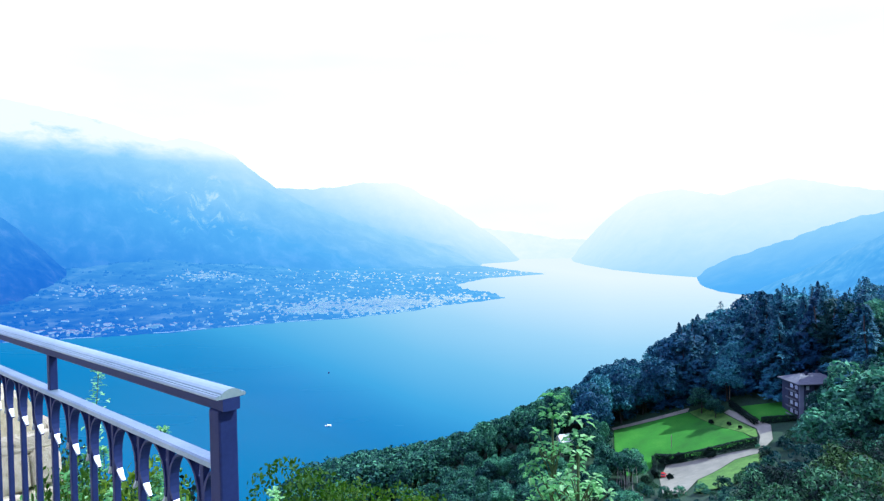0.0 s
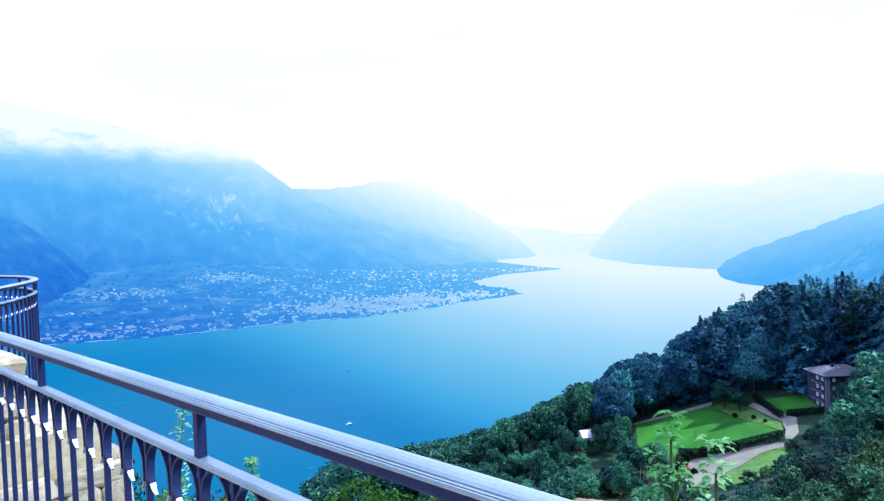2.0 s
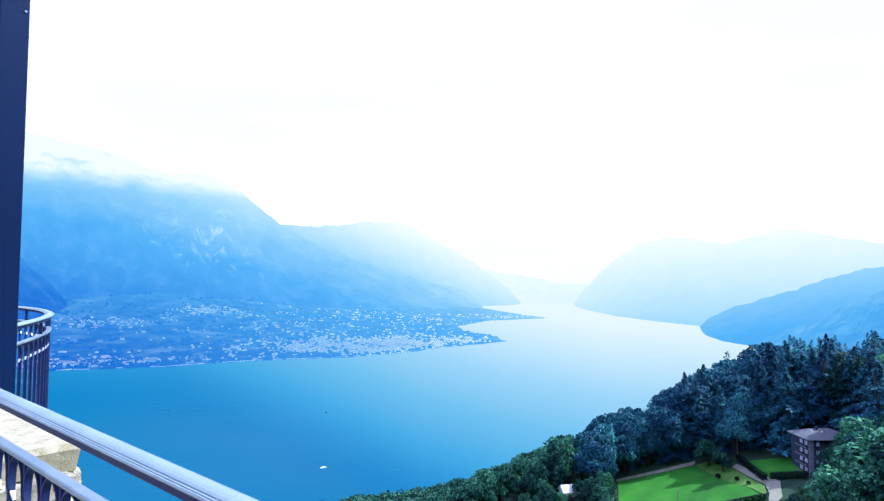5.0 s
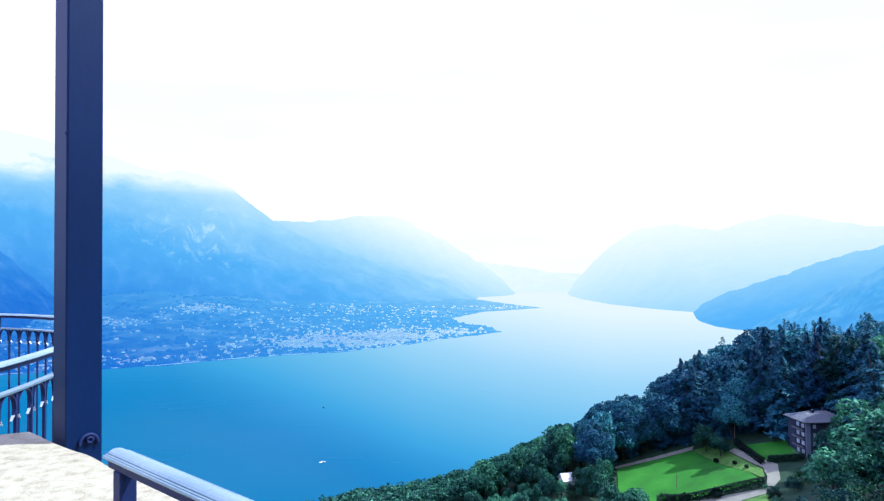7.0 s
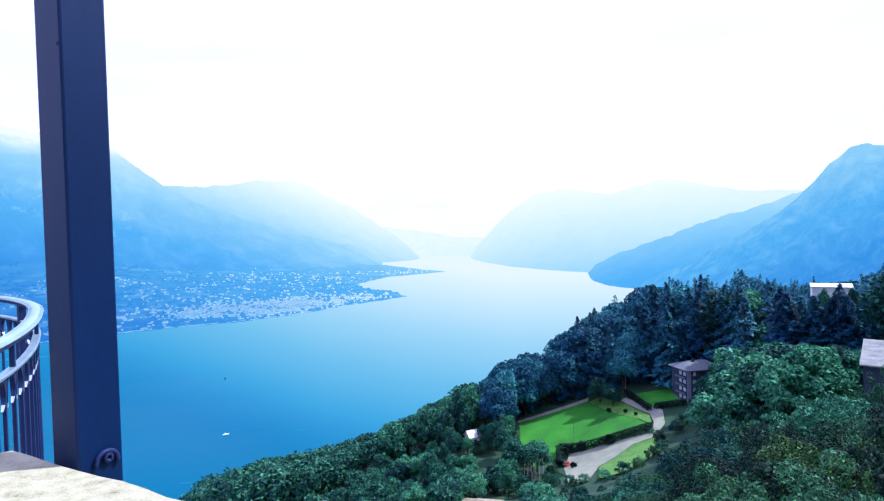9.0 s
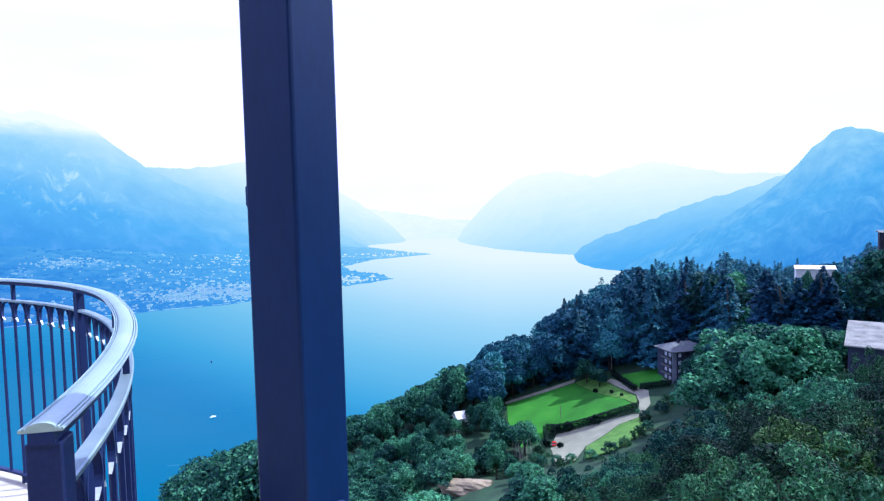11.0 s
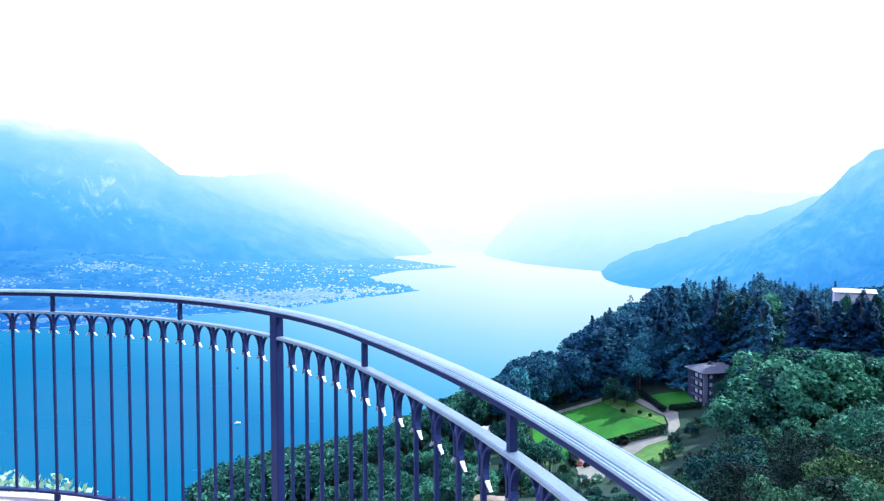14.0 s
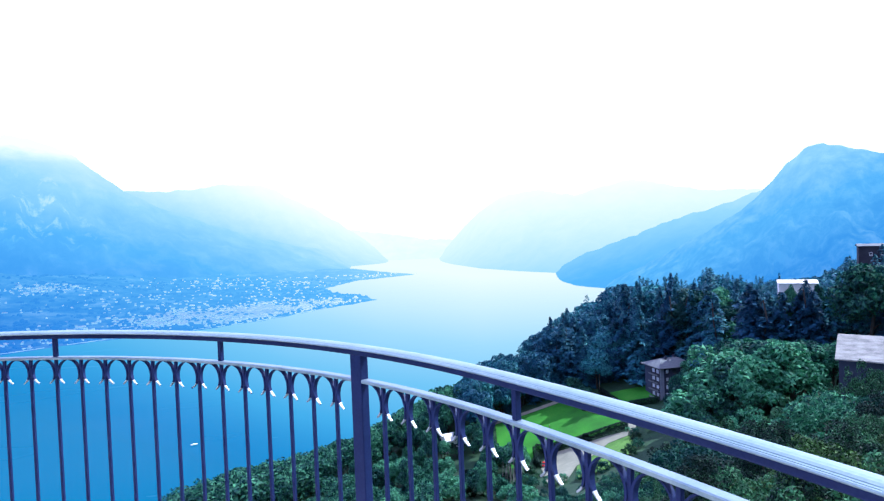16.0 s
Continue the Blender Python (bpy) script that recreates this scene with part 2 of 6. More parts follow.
def sweep(bm, profile, rows):
    """A closed profile of (across, up) carried along rows of (point, across-vector)."""
    rings = []
    for p, side in rows:
        rings.append([bm.verts.new(Vector(p) + Vector(side) * a + Vector((0, 0, z))) for a, z in profile])
    k = len(profile)
    for r0, r1 in zip(rings, rings[1:]):
        for i in range(k):
            bm.faces.new((r0[i], r0[(i + 1) % k], r1[(i + 1) % k], r1[i]))
    bm.faces.new(rings[0][::-1])
    bm.faces.new(rings[-1])
    return bm


def polar(az, d, z=0.0):
    a = radians(az)
    return Vector((-math.sin(a) * d, math.cos(a) * d, z))


def fbm(p, octaves=5):
    return noise.fractal(Vector(p), 0.9, 2.1, octaves)


# ---- water ----
m, n, l = material("lake_water")
out, bsdf = n.new("ShaderNodeOutputMaterial"), n.new("ShaderNodeBsdfPrincipled")
bsdf.inputs["Base Color"].default_value = (0.004, 0.084, 0.146, 1)
bsdf.inputs["Roughness"].default_value, bsdf.inputs["IOR"].default_value = 0.2, 1.33
bsdf.inputs["Specular IOR Level"].default_value = 0.03
geo = n.new("ShaderNodeNewGeometry")
streak, ripple = n.new("ShaderNodeTexNoise"), n.new("ShaderNodeTexNoise")
smap = n.new("ShaderNodeMapping")
smap.inputs["Scale"].default_value = (0.004, 0.012, 1)
l.new(geo.outputs["Position"], smap.inputs[0])
l.new(smap.outputs[0], streak.inputs["Vector"])
streak.inputs["Scale"].default_value, streak.inputs["Detail"].default_value = 1.0, 5
ripple.inputs["Scale"].default_value, ripple.inputs["Detail"].default_value = 0.35, 3
l.new(geo.outputs["Position"], ripple.inputs["Vector"])
rr = n.new("ShaderNodeMapRange")
rr.inputs[3].default_value, rr.inputs[4].default_value = 0.16, 0.34
l.new(streak.outputs[0], rr.inputs[0])
l.new(rr.outputs[0], bsdf.inputs["Roughness"])
bp = n.new("ShaderNodeBump")
bp.inputs["Strength"].default_value, bp.inputs["Distance"].default_value = 0.1, 0.12
l.new(ripple.outputs[0], bp.inputs["Height"])
l.new(bp.outputs[0], bsdf.inputs["Normal"])
# haze over the lake is added as emission, by azimuth and elevation
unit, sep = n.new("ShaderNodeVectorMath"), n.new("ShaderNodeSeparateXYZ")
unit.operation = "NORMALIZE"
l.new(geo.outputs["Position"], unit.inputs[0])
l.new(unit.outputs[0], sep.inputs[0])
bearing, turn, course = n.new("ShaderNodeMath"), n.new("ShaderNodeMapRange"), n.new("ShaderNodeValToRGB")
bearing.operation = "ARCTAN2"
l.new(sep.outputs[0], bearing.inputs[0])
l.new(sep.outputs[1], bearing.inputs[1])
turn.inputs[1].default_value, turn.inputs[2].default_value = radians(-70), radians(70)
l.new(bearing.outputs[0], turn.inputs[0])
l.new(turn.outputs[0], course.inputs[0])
LAKE_AIR = [(45, 0.48), (23, 0.60), (17, 0.72), (9.5, 0.88), (2, 1.03), (-6, 1.13), (-15, 1.2), (-25, 1.2)]     # azimuth, and amount of haze glow on the lake
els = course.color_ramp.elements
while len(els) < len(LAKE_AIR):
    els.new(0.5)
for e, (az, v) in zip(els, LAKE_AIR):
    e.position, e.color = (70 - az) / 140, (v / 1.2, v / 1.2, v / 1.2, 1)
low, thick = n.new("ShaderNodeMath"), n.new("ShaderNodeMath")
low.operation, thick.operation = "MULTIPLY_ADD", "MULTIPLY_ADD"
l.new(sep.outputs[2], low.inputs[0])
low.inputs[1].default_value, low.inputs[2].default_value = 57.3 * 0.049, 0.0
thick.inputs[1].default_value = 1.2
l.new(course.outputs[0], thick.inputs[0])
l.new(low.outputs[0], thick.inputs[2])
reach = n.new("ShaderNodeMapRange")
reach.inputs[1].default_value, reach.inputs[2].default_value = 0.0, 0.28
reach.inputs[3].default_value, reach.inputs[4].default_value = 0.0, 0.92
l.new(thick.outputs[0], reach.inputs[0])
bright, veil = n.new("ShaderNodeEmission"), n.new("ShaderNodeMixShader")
tone = n.new("ShaderNodeValToRGB")                           # haze colours: blue near by, bright over the far lake
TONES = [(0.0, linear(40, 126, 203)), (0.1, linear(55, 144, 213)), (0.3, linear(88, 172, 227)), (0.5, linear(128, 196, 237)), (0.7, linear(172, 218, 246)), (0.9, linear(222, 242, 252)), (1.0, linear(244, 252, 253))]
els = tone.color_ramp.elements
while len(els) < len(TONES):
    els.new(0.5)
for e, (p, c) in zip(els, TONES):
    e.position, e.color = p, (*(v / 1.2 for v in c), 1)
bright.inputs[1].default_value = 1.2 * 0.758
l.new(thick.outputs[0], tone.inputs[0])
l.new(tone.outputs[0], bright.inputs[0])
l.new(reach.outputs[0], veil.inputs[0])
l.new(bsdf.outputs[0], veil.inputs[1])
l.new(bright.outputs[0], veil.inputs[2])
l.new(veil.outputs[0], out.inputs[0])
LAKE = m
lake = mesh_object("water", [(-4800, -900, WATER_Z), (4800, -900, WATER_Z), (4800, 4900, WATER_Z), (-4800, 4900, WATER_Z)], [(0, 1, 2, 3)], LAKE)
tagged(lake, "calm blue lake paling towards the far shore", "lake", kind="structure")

# ---- far mountains, wooded, their haze put in as glow ----
WOODS = [(0.35, (0.03, 0.05, 0.025)), (0.55, (0.06, 0.09, 0.04)), (0.72, (0.22, 0.22, 0.18))]
SLOPES = [(0.36, (0.02, 0.035, 0.02)), (0.5, (0.07, 0.10, 0.06)), (0.66, (0.27, 0.29, 0.25))]
SUNLIT = [(0.38, (0.008, 0.02, 0.01)), (0.5, (0.10, 0.15, 0.06)), (0.6, (0.34, 0.40, 0.22))]


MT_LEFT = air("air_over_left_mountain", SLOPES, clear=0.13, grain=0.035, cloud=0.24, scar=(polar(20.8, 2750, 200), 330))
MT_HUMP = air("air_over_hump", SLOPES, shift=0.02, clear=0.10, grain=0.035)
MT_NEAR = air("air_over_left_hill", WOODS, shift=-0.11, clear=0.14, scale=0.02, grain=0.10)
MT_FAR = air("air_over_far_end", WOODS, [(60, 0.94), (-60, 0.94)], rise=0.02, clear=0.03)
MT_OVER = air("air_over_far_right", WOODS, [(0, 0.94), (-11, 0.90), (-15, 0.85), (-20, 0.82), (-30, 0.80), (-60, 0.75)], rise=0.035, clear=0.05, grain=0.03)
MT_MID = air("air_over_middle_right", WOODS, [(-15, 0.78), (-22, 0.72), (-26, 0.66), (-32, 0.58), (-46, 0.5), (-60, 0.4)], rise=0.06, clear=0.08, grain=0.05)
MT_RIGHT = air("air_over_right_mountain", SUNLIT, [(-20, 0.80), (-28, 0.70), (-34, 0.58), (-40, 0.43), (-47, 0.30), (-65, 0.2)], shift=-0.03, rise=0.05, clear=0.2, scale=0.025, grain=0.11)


def mountain(name, label, mat, crest, near, deep, rough=0.06, seed=0.0, back=700):
    """A range: crest rows of (azimuth, elevation), with the distance of its foot and the depth from foot to crest."""
    az0, az1 = crest[0][0], crest[-1][0]
    cols, rows = 260, 46
    c_az = [c[0] for c in crest][::-1]
    c_el = [c[1] for c in crest][::-1]
    n_az = [c[0] for c in near][::-1]
    n_d = [c[1] for c in near][::-1]
    verts, faces = [], []
    for i in range(cols + 1):
        az = az0 + (az1 - az0) * i / cols
        el = float(np.interp(az, c_az, c_el)) + 0.16 * fbm((az * 0.9, seed, 2.0)) * min(1, 3 * min(i, cols - i) / cols + 0.3)
        foot = float(np.interp(az, n_az, n_d))
        top_d = foot + deep
        top_z = 1.4 + top_d * math.tan(radians(el))
        for j in range(rows + 1):
            s = j / rows * 1.25
            if s <= 1:
                d = foot + deep * s
                rise = s ** 1.15
                gully = fbm((az * 0.30, s * 3.0, seed), 6) * rough * math.sin(math.pi * min(1, s)) ** 0.8
                z = WATER_Z - 4 + (top_z - WATER_Z + 4) * (rise + gully)
                z = min(z, 1.4 + d * math.tan(radians(el)) * 1.0 + 0)  if el > 0 and s > 0.7 else z
                d += deep * 0.10 * fbm((az * 0.5, s * 4, seed + 5), 4) * math.sin(math.pi * s)
            else:
                d = foot + deep + back * (s - 1) * 4
                z = top_z - (top_z - WATER_Z) * (s - 1) * 3.0
            verts.append(polar(az, min(d, 4930), z))
    for i in range(cols):
        for j in range(rows):
            a = i * (rows + 1) + j
            faces.append((a, a + rows + 1, a + rows + 2, a + 1))
    ob = mesh_object(name, verts, faces, mat, True)
    return tagged(ob, label, "mountain", kind="structure")


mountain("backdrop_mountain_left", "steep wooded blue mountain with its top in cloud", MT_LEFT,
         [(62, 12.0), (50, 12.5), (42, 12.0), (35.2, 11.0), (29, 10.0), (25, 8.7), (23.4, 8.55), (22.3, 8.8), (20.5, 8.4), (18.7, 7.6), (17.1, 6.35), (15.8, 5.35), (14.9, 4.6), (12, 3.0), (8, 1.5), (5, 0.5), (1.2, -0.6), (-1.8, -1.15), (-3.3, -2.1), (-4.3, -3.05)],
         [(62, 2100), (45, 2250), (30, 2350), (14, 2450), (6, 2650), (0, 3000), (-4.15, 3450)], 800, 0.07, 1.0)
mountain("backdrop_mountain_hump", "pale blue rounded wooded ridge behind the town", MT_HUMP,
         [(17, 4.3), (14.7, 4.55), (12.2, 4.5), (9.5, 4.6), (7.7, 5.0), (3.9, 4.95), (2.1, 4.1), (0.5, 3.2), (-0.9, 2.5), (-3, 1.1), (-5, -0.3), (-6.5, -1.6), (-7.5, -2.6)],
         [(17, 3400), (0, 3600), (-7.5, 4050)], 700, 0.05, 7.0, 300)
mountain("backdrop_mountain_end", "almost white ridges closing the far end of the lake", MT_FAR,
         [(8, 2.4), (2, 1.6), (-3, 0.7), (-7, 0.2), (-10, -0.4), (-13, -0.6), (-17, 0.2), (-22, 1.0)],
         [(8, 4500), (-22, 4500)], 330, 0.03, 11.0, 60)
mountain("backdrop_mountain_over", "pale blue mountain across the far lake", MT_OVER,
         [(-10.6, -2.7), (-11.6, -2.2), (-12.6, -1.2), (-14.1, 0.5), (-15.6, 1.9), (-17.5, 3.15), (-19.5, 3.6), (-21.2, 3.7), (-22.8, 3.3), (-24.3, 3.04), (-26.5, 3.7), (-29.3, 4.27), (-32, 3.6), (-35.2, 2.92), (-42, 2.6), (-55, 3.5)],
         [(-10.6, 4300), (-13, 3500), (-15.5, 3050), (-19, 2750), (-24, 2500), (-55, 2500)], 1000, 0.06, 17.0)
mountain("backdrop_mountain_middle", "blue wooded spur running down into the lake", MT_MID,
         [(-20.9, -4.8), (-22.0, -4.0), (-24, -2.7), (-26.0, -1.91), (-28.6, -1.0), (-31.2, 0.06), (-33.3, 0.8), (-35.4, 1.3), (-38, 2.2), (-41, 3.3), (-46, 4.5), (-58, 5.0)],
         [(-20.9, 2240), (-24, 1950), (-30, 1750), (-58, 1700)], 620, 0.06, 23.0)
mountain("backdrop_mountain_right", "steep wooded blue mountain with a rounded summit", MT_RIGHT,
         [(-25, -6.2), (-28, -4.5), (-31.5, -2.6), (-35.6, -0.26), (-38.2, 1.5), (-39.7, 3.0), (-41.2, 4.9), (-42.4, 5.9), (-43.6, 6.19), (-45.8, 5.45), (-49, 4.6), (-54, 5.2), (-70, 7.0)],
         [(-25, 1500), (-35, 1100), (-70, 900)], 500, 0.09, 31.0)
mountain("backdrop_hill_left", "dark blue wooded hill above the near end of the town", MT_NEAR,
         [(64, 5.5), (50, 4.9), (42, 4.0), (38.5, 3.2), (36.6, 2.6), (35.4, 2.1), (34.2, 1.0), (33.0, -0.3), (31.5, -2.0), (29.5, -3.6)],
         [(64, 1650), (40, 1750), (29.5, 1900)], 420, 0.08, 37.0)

# ---- far shore with its town ----
SHORE = [(66, 1250), (48, 1330), (42, 1330), (36, 1375), (30, 1335), (24, 1320), (17, 1360), (9.7, 1386), (5, 1440), (1.9, 1522), (-2, 1640), (-5.8, 1768),
         (-4.6, 1900), (-1.8, 2080), (-1.2, 2250), (-4, 2560), (-9.79, 2807), (-7.8, 2960), (-5.5, 3250), (-4.15, 3475), (0, 4300), (66, 3500)]
shore_xy = np.array([polar(a, d)[:2] for a, d in SHORE])


def shore_distance(x, y):
    """Metres inland from the far shoreline (negative over the water)."""
    p = np.array((x, y))
    a, b = shore_xy, np.roll(shore_xy, -1, axis=0)
    ab, ap = b - a, p - a
    t = np.clip((ap * ab).sum(1) / (ab * ab).sum(1), 0, 1)
    dist = np.sqrt(((ap - ab * t[:, None]) ** 2).sum(1)).min()
    cross = ((a[:, 1] > y) != (b[:, 1] > y)) & (x < (b[:, 0] - a[:, 0]) * (y - a[:, 1]) / (b[:, 1] - a[:, 1] + 1e-9) + a[:, 0])
    return dist if cross.sum() % 2 else -dist


def town_height(x, y):
    s = shore_distance(x, y) + 14 * fbm((x * 0.02, y * 0.02, 3.0), 3)
    if s < 0:
        return WATER_Z + max(-8, s * 0.2)
    return WATER_Z + min(3.0, 0.12 * s) + 0.058 * max(0, s - 25) + min(60, 0.00018 * max(0, s - 450) ** 2) + min(1, s / 200) * 9 * fbm((x * 0.005, y * 0.005, 9.0), 4)


# the shore's haze glows from its own colour, as on the mountains
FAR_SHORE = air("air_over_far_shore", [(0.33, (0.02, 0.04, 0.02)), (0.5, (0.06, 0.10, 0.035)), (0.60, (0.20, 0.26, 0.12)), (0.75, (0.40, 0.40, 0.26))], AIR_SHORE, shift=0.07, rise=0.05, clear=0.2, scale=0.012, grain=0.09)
verts, faces = [], []
NA, ND = 230, 130
for i in range(NA + 1):
    az = 58 - 70 * i / NA
    for j in range(ND + 1):
        d = 1200 + 2500 * (j / ND) ** 1.5
        p = polar(az, d)
        verts.append((p.x, p.y, town_height(p.x, p.y)))
for i in range(NA):
    for j in range(ND):
        a = i * (ND + 1) + j
        faces.append((a, a + ND + 1, a + ND + 2, a + 1))
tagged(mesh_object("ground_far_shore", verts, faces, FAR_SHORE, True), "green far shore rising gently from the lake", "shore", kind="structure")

# ---- near hillside ----
KNOTS = [(0, 3, -3), (13, 24, -15), (39, 58, -26), (61, 78, -33), (100, 95, -38), (47, 243, -87), (79, 224, -89), (110, 220, -74), (109, 260, -75), (128, 216, -70),
         (89, 314, -82), (112, 300, -68), (143, 287, -51), (23, 289, -104), (-3, 274, -110), (-60, 330, -131), (-40, 410, -172), (70, 400, -140), (160, 430, -125), (180, 300, -45),
         (200, 265, -44), (260, 320, -44), (190, 190, -42), (-25, 15, -30), (-60, 60, -75), (-80, 150, -125), (-110, 250, -174), (-40, 150, -98), (0, 120, -66), (0, 60, -38),
         (36, 135, -68), (85, 150, -64), (420, 420, -52)]
kp = np.array(KNOTS, float)
kd = np.linalg.norm(kp[:, None, :2] - kp[None, :, :2], axis=2)
k_mat = np.block([[kd, np.ones((len(kp), 1)), kp[:, :2]], [np.vstack((np.ones(len(kp)), kp[:, :2].T)), np.zeros((3, 3))]])
k_w = np.linalg.solve(k_mat, np.concatenate((kp[:, 2], np.zeros(3))))


def hill(x, y):
    """Height of the wooded hillside below the terrace."""
    d = np.hypot(kp[:, 0] - x, kp[:, 1] - y)
    return float(d @ k_w[:len(kp)] + k_w[-3] + k_w[-2] * x + k_w[-1] * y)


UNDER = noisy("hillside_undergrowth", [(0.3, (0.006, 0.026, 0.012)), (0.55, (0.014, 0.050, 0.018)), (0.8, (0.034, 0.085, 0.026))], 0.15, 2.5, rough=0.95, bump=0.6, bump_size=0.5, coords="Object")
verts, faces = [], []
GX, GY = 150, 150
for i in range(GX + 1):
    for j in range(GY + 1):
        x = -260 + 1060 * i / GX
        y = -60 + 900 * (j / GY) ** 1.3
        z = hill(x, y)
        near_wall = math.hypot(x + 2, y - 1.5)
        if near_wall < 26:
            z = min(z, -3.5)
        if y < 0.5:
            z = min(z, -2.0)
        calm = min(1.0, max(0.0, (math.hypot(x - 98, y - 232) - 45) / 30))
        z += calm * (0.6 + min(2.5, 0.01 * y)) * fbm((x * 0.06, y * 0.06, 1.0), 4)
        verts.append((x, y, max(z, WATER_Z - 15)))
for i in range(GX):
    for j in range(GY):
        a = i * (GY + 1) + j
        faces.append((a, a + GY + 1, a + GY + 2, a + 1))
ground = tagged(mesh_object("ground", verts, faces, UNDER, True), "steep green overgrown hillside falling to the lake", "hillside", kind="structure")


# unseen steep slope added behind the terrace to hold back sky light
verts, faces = [], []
for i in range(41):
    for j in range(21):
        x, y = -1000 + 55 * i, -14 - 720 * (j / 20) ** 1.4
        verts.append((x, y, -2.4 + (-14 - y) * 0.88 + 0.03 * (-14 - y) * fbm((x * 0.004, y * 0.004, 4.0), 4)))
for i in range(40):
    for j in range(20):
        a = i * 21 + j
        faces.append((a, a + 1, a + 22, a + 21))
tagged(mesh_object("ground_unseen_slope", verts, faces, UNDER, True), "unseen steep slope added behind the terrace to block sky light", "hillside", kind="structure")


# ---- terrace ----
RAIL_Z, LOW_Z, FOOT_Z = 1.105, 0.988, -0.03
PITCH, STRAIGHT_PITCH = 0.1277, 0.1185
RDIR, ROUT = Vector((-0.7594, 0.6506, 0)).normalized(), Vector((0.6506, 0.7594, 0)).normalized()
RORG = Vector((-1.658, 2.094, 0))           # second spacer of the straight railing


def along(u, o=0.0, z=0.0):
    """A place on the terrace's edge: u along the straight railing, o outwards."""
    return RORG + RDIR * u + ROUT * o + Vector((0, 0, z))


HUB, RAD = Vector((-6.732, 4.405, 0)), 2.838   # the round balcony


def rim(deg, out=0.0, z=0.0):
    """On the balcony's rim, which opens out a little towards its first post."""
    a = radians(deg)
    r = RAD + out + 0.265 * (max(0.0, 22 - deg) / 33) ** 1.66
    return HUB + Vector((math.cos(a), math.sin(a), 0)) * r + Vector((0, 0, z))


def rim_out(deg):
    t = rim(deg + 0.5) - rim(deg - 0.5)
    return Vector((t.y, -t.x, 0)).normalized()


# moulded handrail: a crowned top strip on a stepped under-bar
CROWN = [(-0.031, -0.0110), (-0.0325, -0.0080), (-0.0310, -0.0050), (-0.0285, -0.0050), (-0.0272, -0.0095), (-0.0256, -0.0040), (-0.0230, -0.0030), (-0.0215, -0.0085), (-0.0198, -0.0020), (-0.0150, 0.0012), (-0.0075, 0.0035), (0.0, 0.0043),
         (0.0075, 0.0035), (0.0150, 0.0012), (0.0198, -0.0020), (0.0215, -0.0085), (0.0230, -0.0030), (0.0256, -0.0040), (0.0272, -0.0095), (0.0285, -0.0050), (0.0310, -0.0050), (0.0325, -0.0080), (0.031, -0.0110)]
CAP = [(-0.017, -0.032), (-0.019, -0.029), (-0.019, -0.0118), (-0.027, -0.0112), (0.027, -0.0112), (0.019, -0.0118), (0.019, -0.029), (0.017, -0.032)]
BAR = [(-0.020, -0.012), (-0.021, -0.003), (-0.017, 0.0), (0.017, 0.0), (0.021, -0.003), (0.020, -0.012)]


def scroll_mesh():
    """Pair of S-shaped leaf straps that clasp a baluster under the lower rail."""
    bm = bmesh.new()
    for side in (-1, 1):
        turns = [radians(4 + 11.2 * k) for k in range(13)]
        path = [(PITCH * (0.5 - 0.435 * (math.sin(a) if a < math.pi / 2 else 1.55 * math.sin(a) - 0.55)), -0.066 + 0.064 * math.cos(a)) for a in turns]
        ring = []
        for k, (x, z) in enumerate(path):
            x0, z0 = path[max(0, k - 1)]
            x1, z1 = path[min(len(path) - 1, k + 1)]
            t = Vector((x1 - x0, z1 - z0)).normalized() * (0.0034 if 4 < k < 10 else 0.0024)
            w = (0.0085 if k < 9 else 0.0085 - 0.0014 * (k - 8))
            ring.append([bm.verts.new((side * (x + a * -t.y), y, z + a * t.x)) for a, y in ((1, -w), (1, w), (-1, w), (-1, -w))])
        for k, (r0, r1) in enumerate(zip(ring, ring[1:])):
            for i in range(4):
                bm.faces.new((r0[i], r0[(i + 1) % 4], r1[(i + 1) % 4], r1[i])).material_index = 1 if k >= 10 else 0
        bm.faces.new(ring[0])
        bm.faces.new(ring[-1][::-1])
    bmesh.ops.recalc_face_normals(bm, faces=bm.faces)
    me = bpy.data.meshes.new("scroll")
    bm.to_mesh(me)
    bm.free()
    me.materials.append(IRON)
    me.materials.append(TIP_GLEAM_IRON)          # pale tips: sun gleam put into the colour
    return me


def box_mesh(name, mat, *size, bevel=0.0):
    bm = bmesh.new()
    box(bm, *size, bevel=bevel)
    me = bpy.data.meshes.new(name)
    bm.to_mesh(me)
    bm.free()
    me.materials.append(mat)
    return me


SCROLL = scroll_mesh()
BALUSTER = box_mesh("baluster", IRON, -0.0063, -0.0063, FOOT_Z, 0.0063, 0.0063, LOW_Z - 0.008, bevel=0.002)
SPACER = box_mesh("spacer", IRON, -0.009, -0.009, LOW_Z, 0.009, 0.009, RAIL_Z - 0.030, bevel=0.002)
POST = box_mesh("post", IRON, -0.028, -0.018, -0.076, 0.028, 0.018, RAIL_Z - 0.030, bevel=0.004)
SLIM_POST = box_mesh("post", IRON, -0.016, -0.016, -0.076, 0.016, 0.016, RAIL_Z - 0.030, bevel=0.003)
STOUT_POST = box_mesh("post", IRON, -0.027, -0.027, -0.076, 0.027, 0.027, RAIL_Z - 0.030, bevel=0.004)
FOOT = box_mesh("foot", IRON, -0.012, -0.012, -0.076, 0.012, 0.012, FOOT_Z, bevel=0.002)


def upright(p, deg):
    return Matrix.Translation(p) @ Matrix.Rotation(radians(deg), 4, "Z")


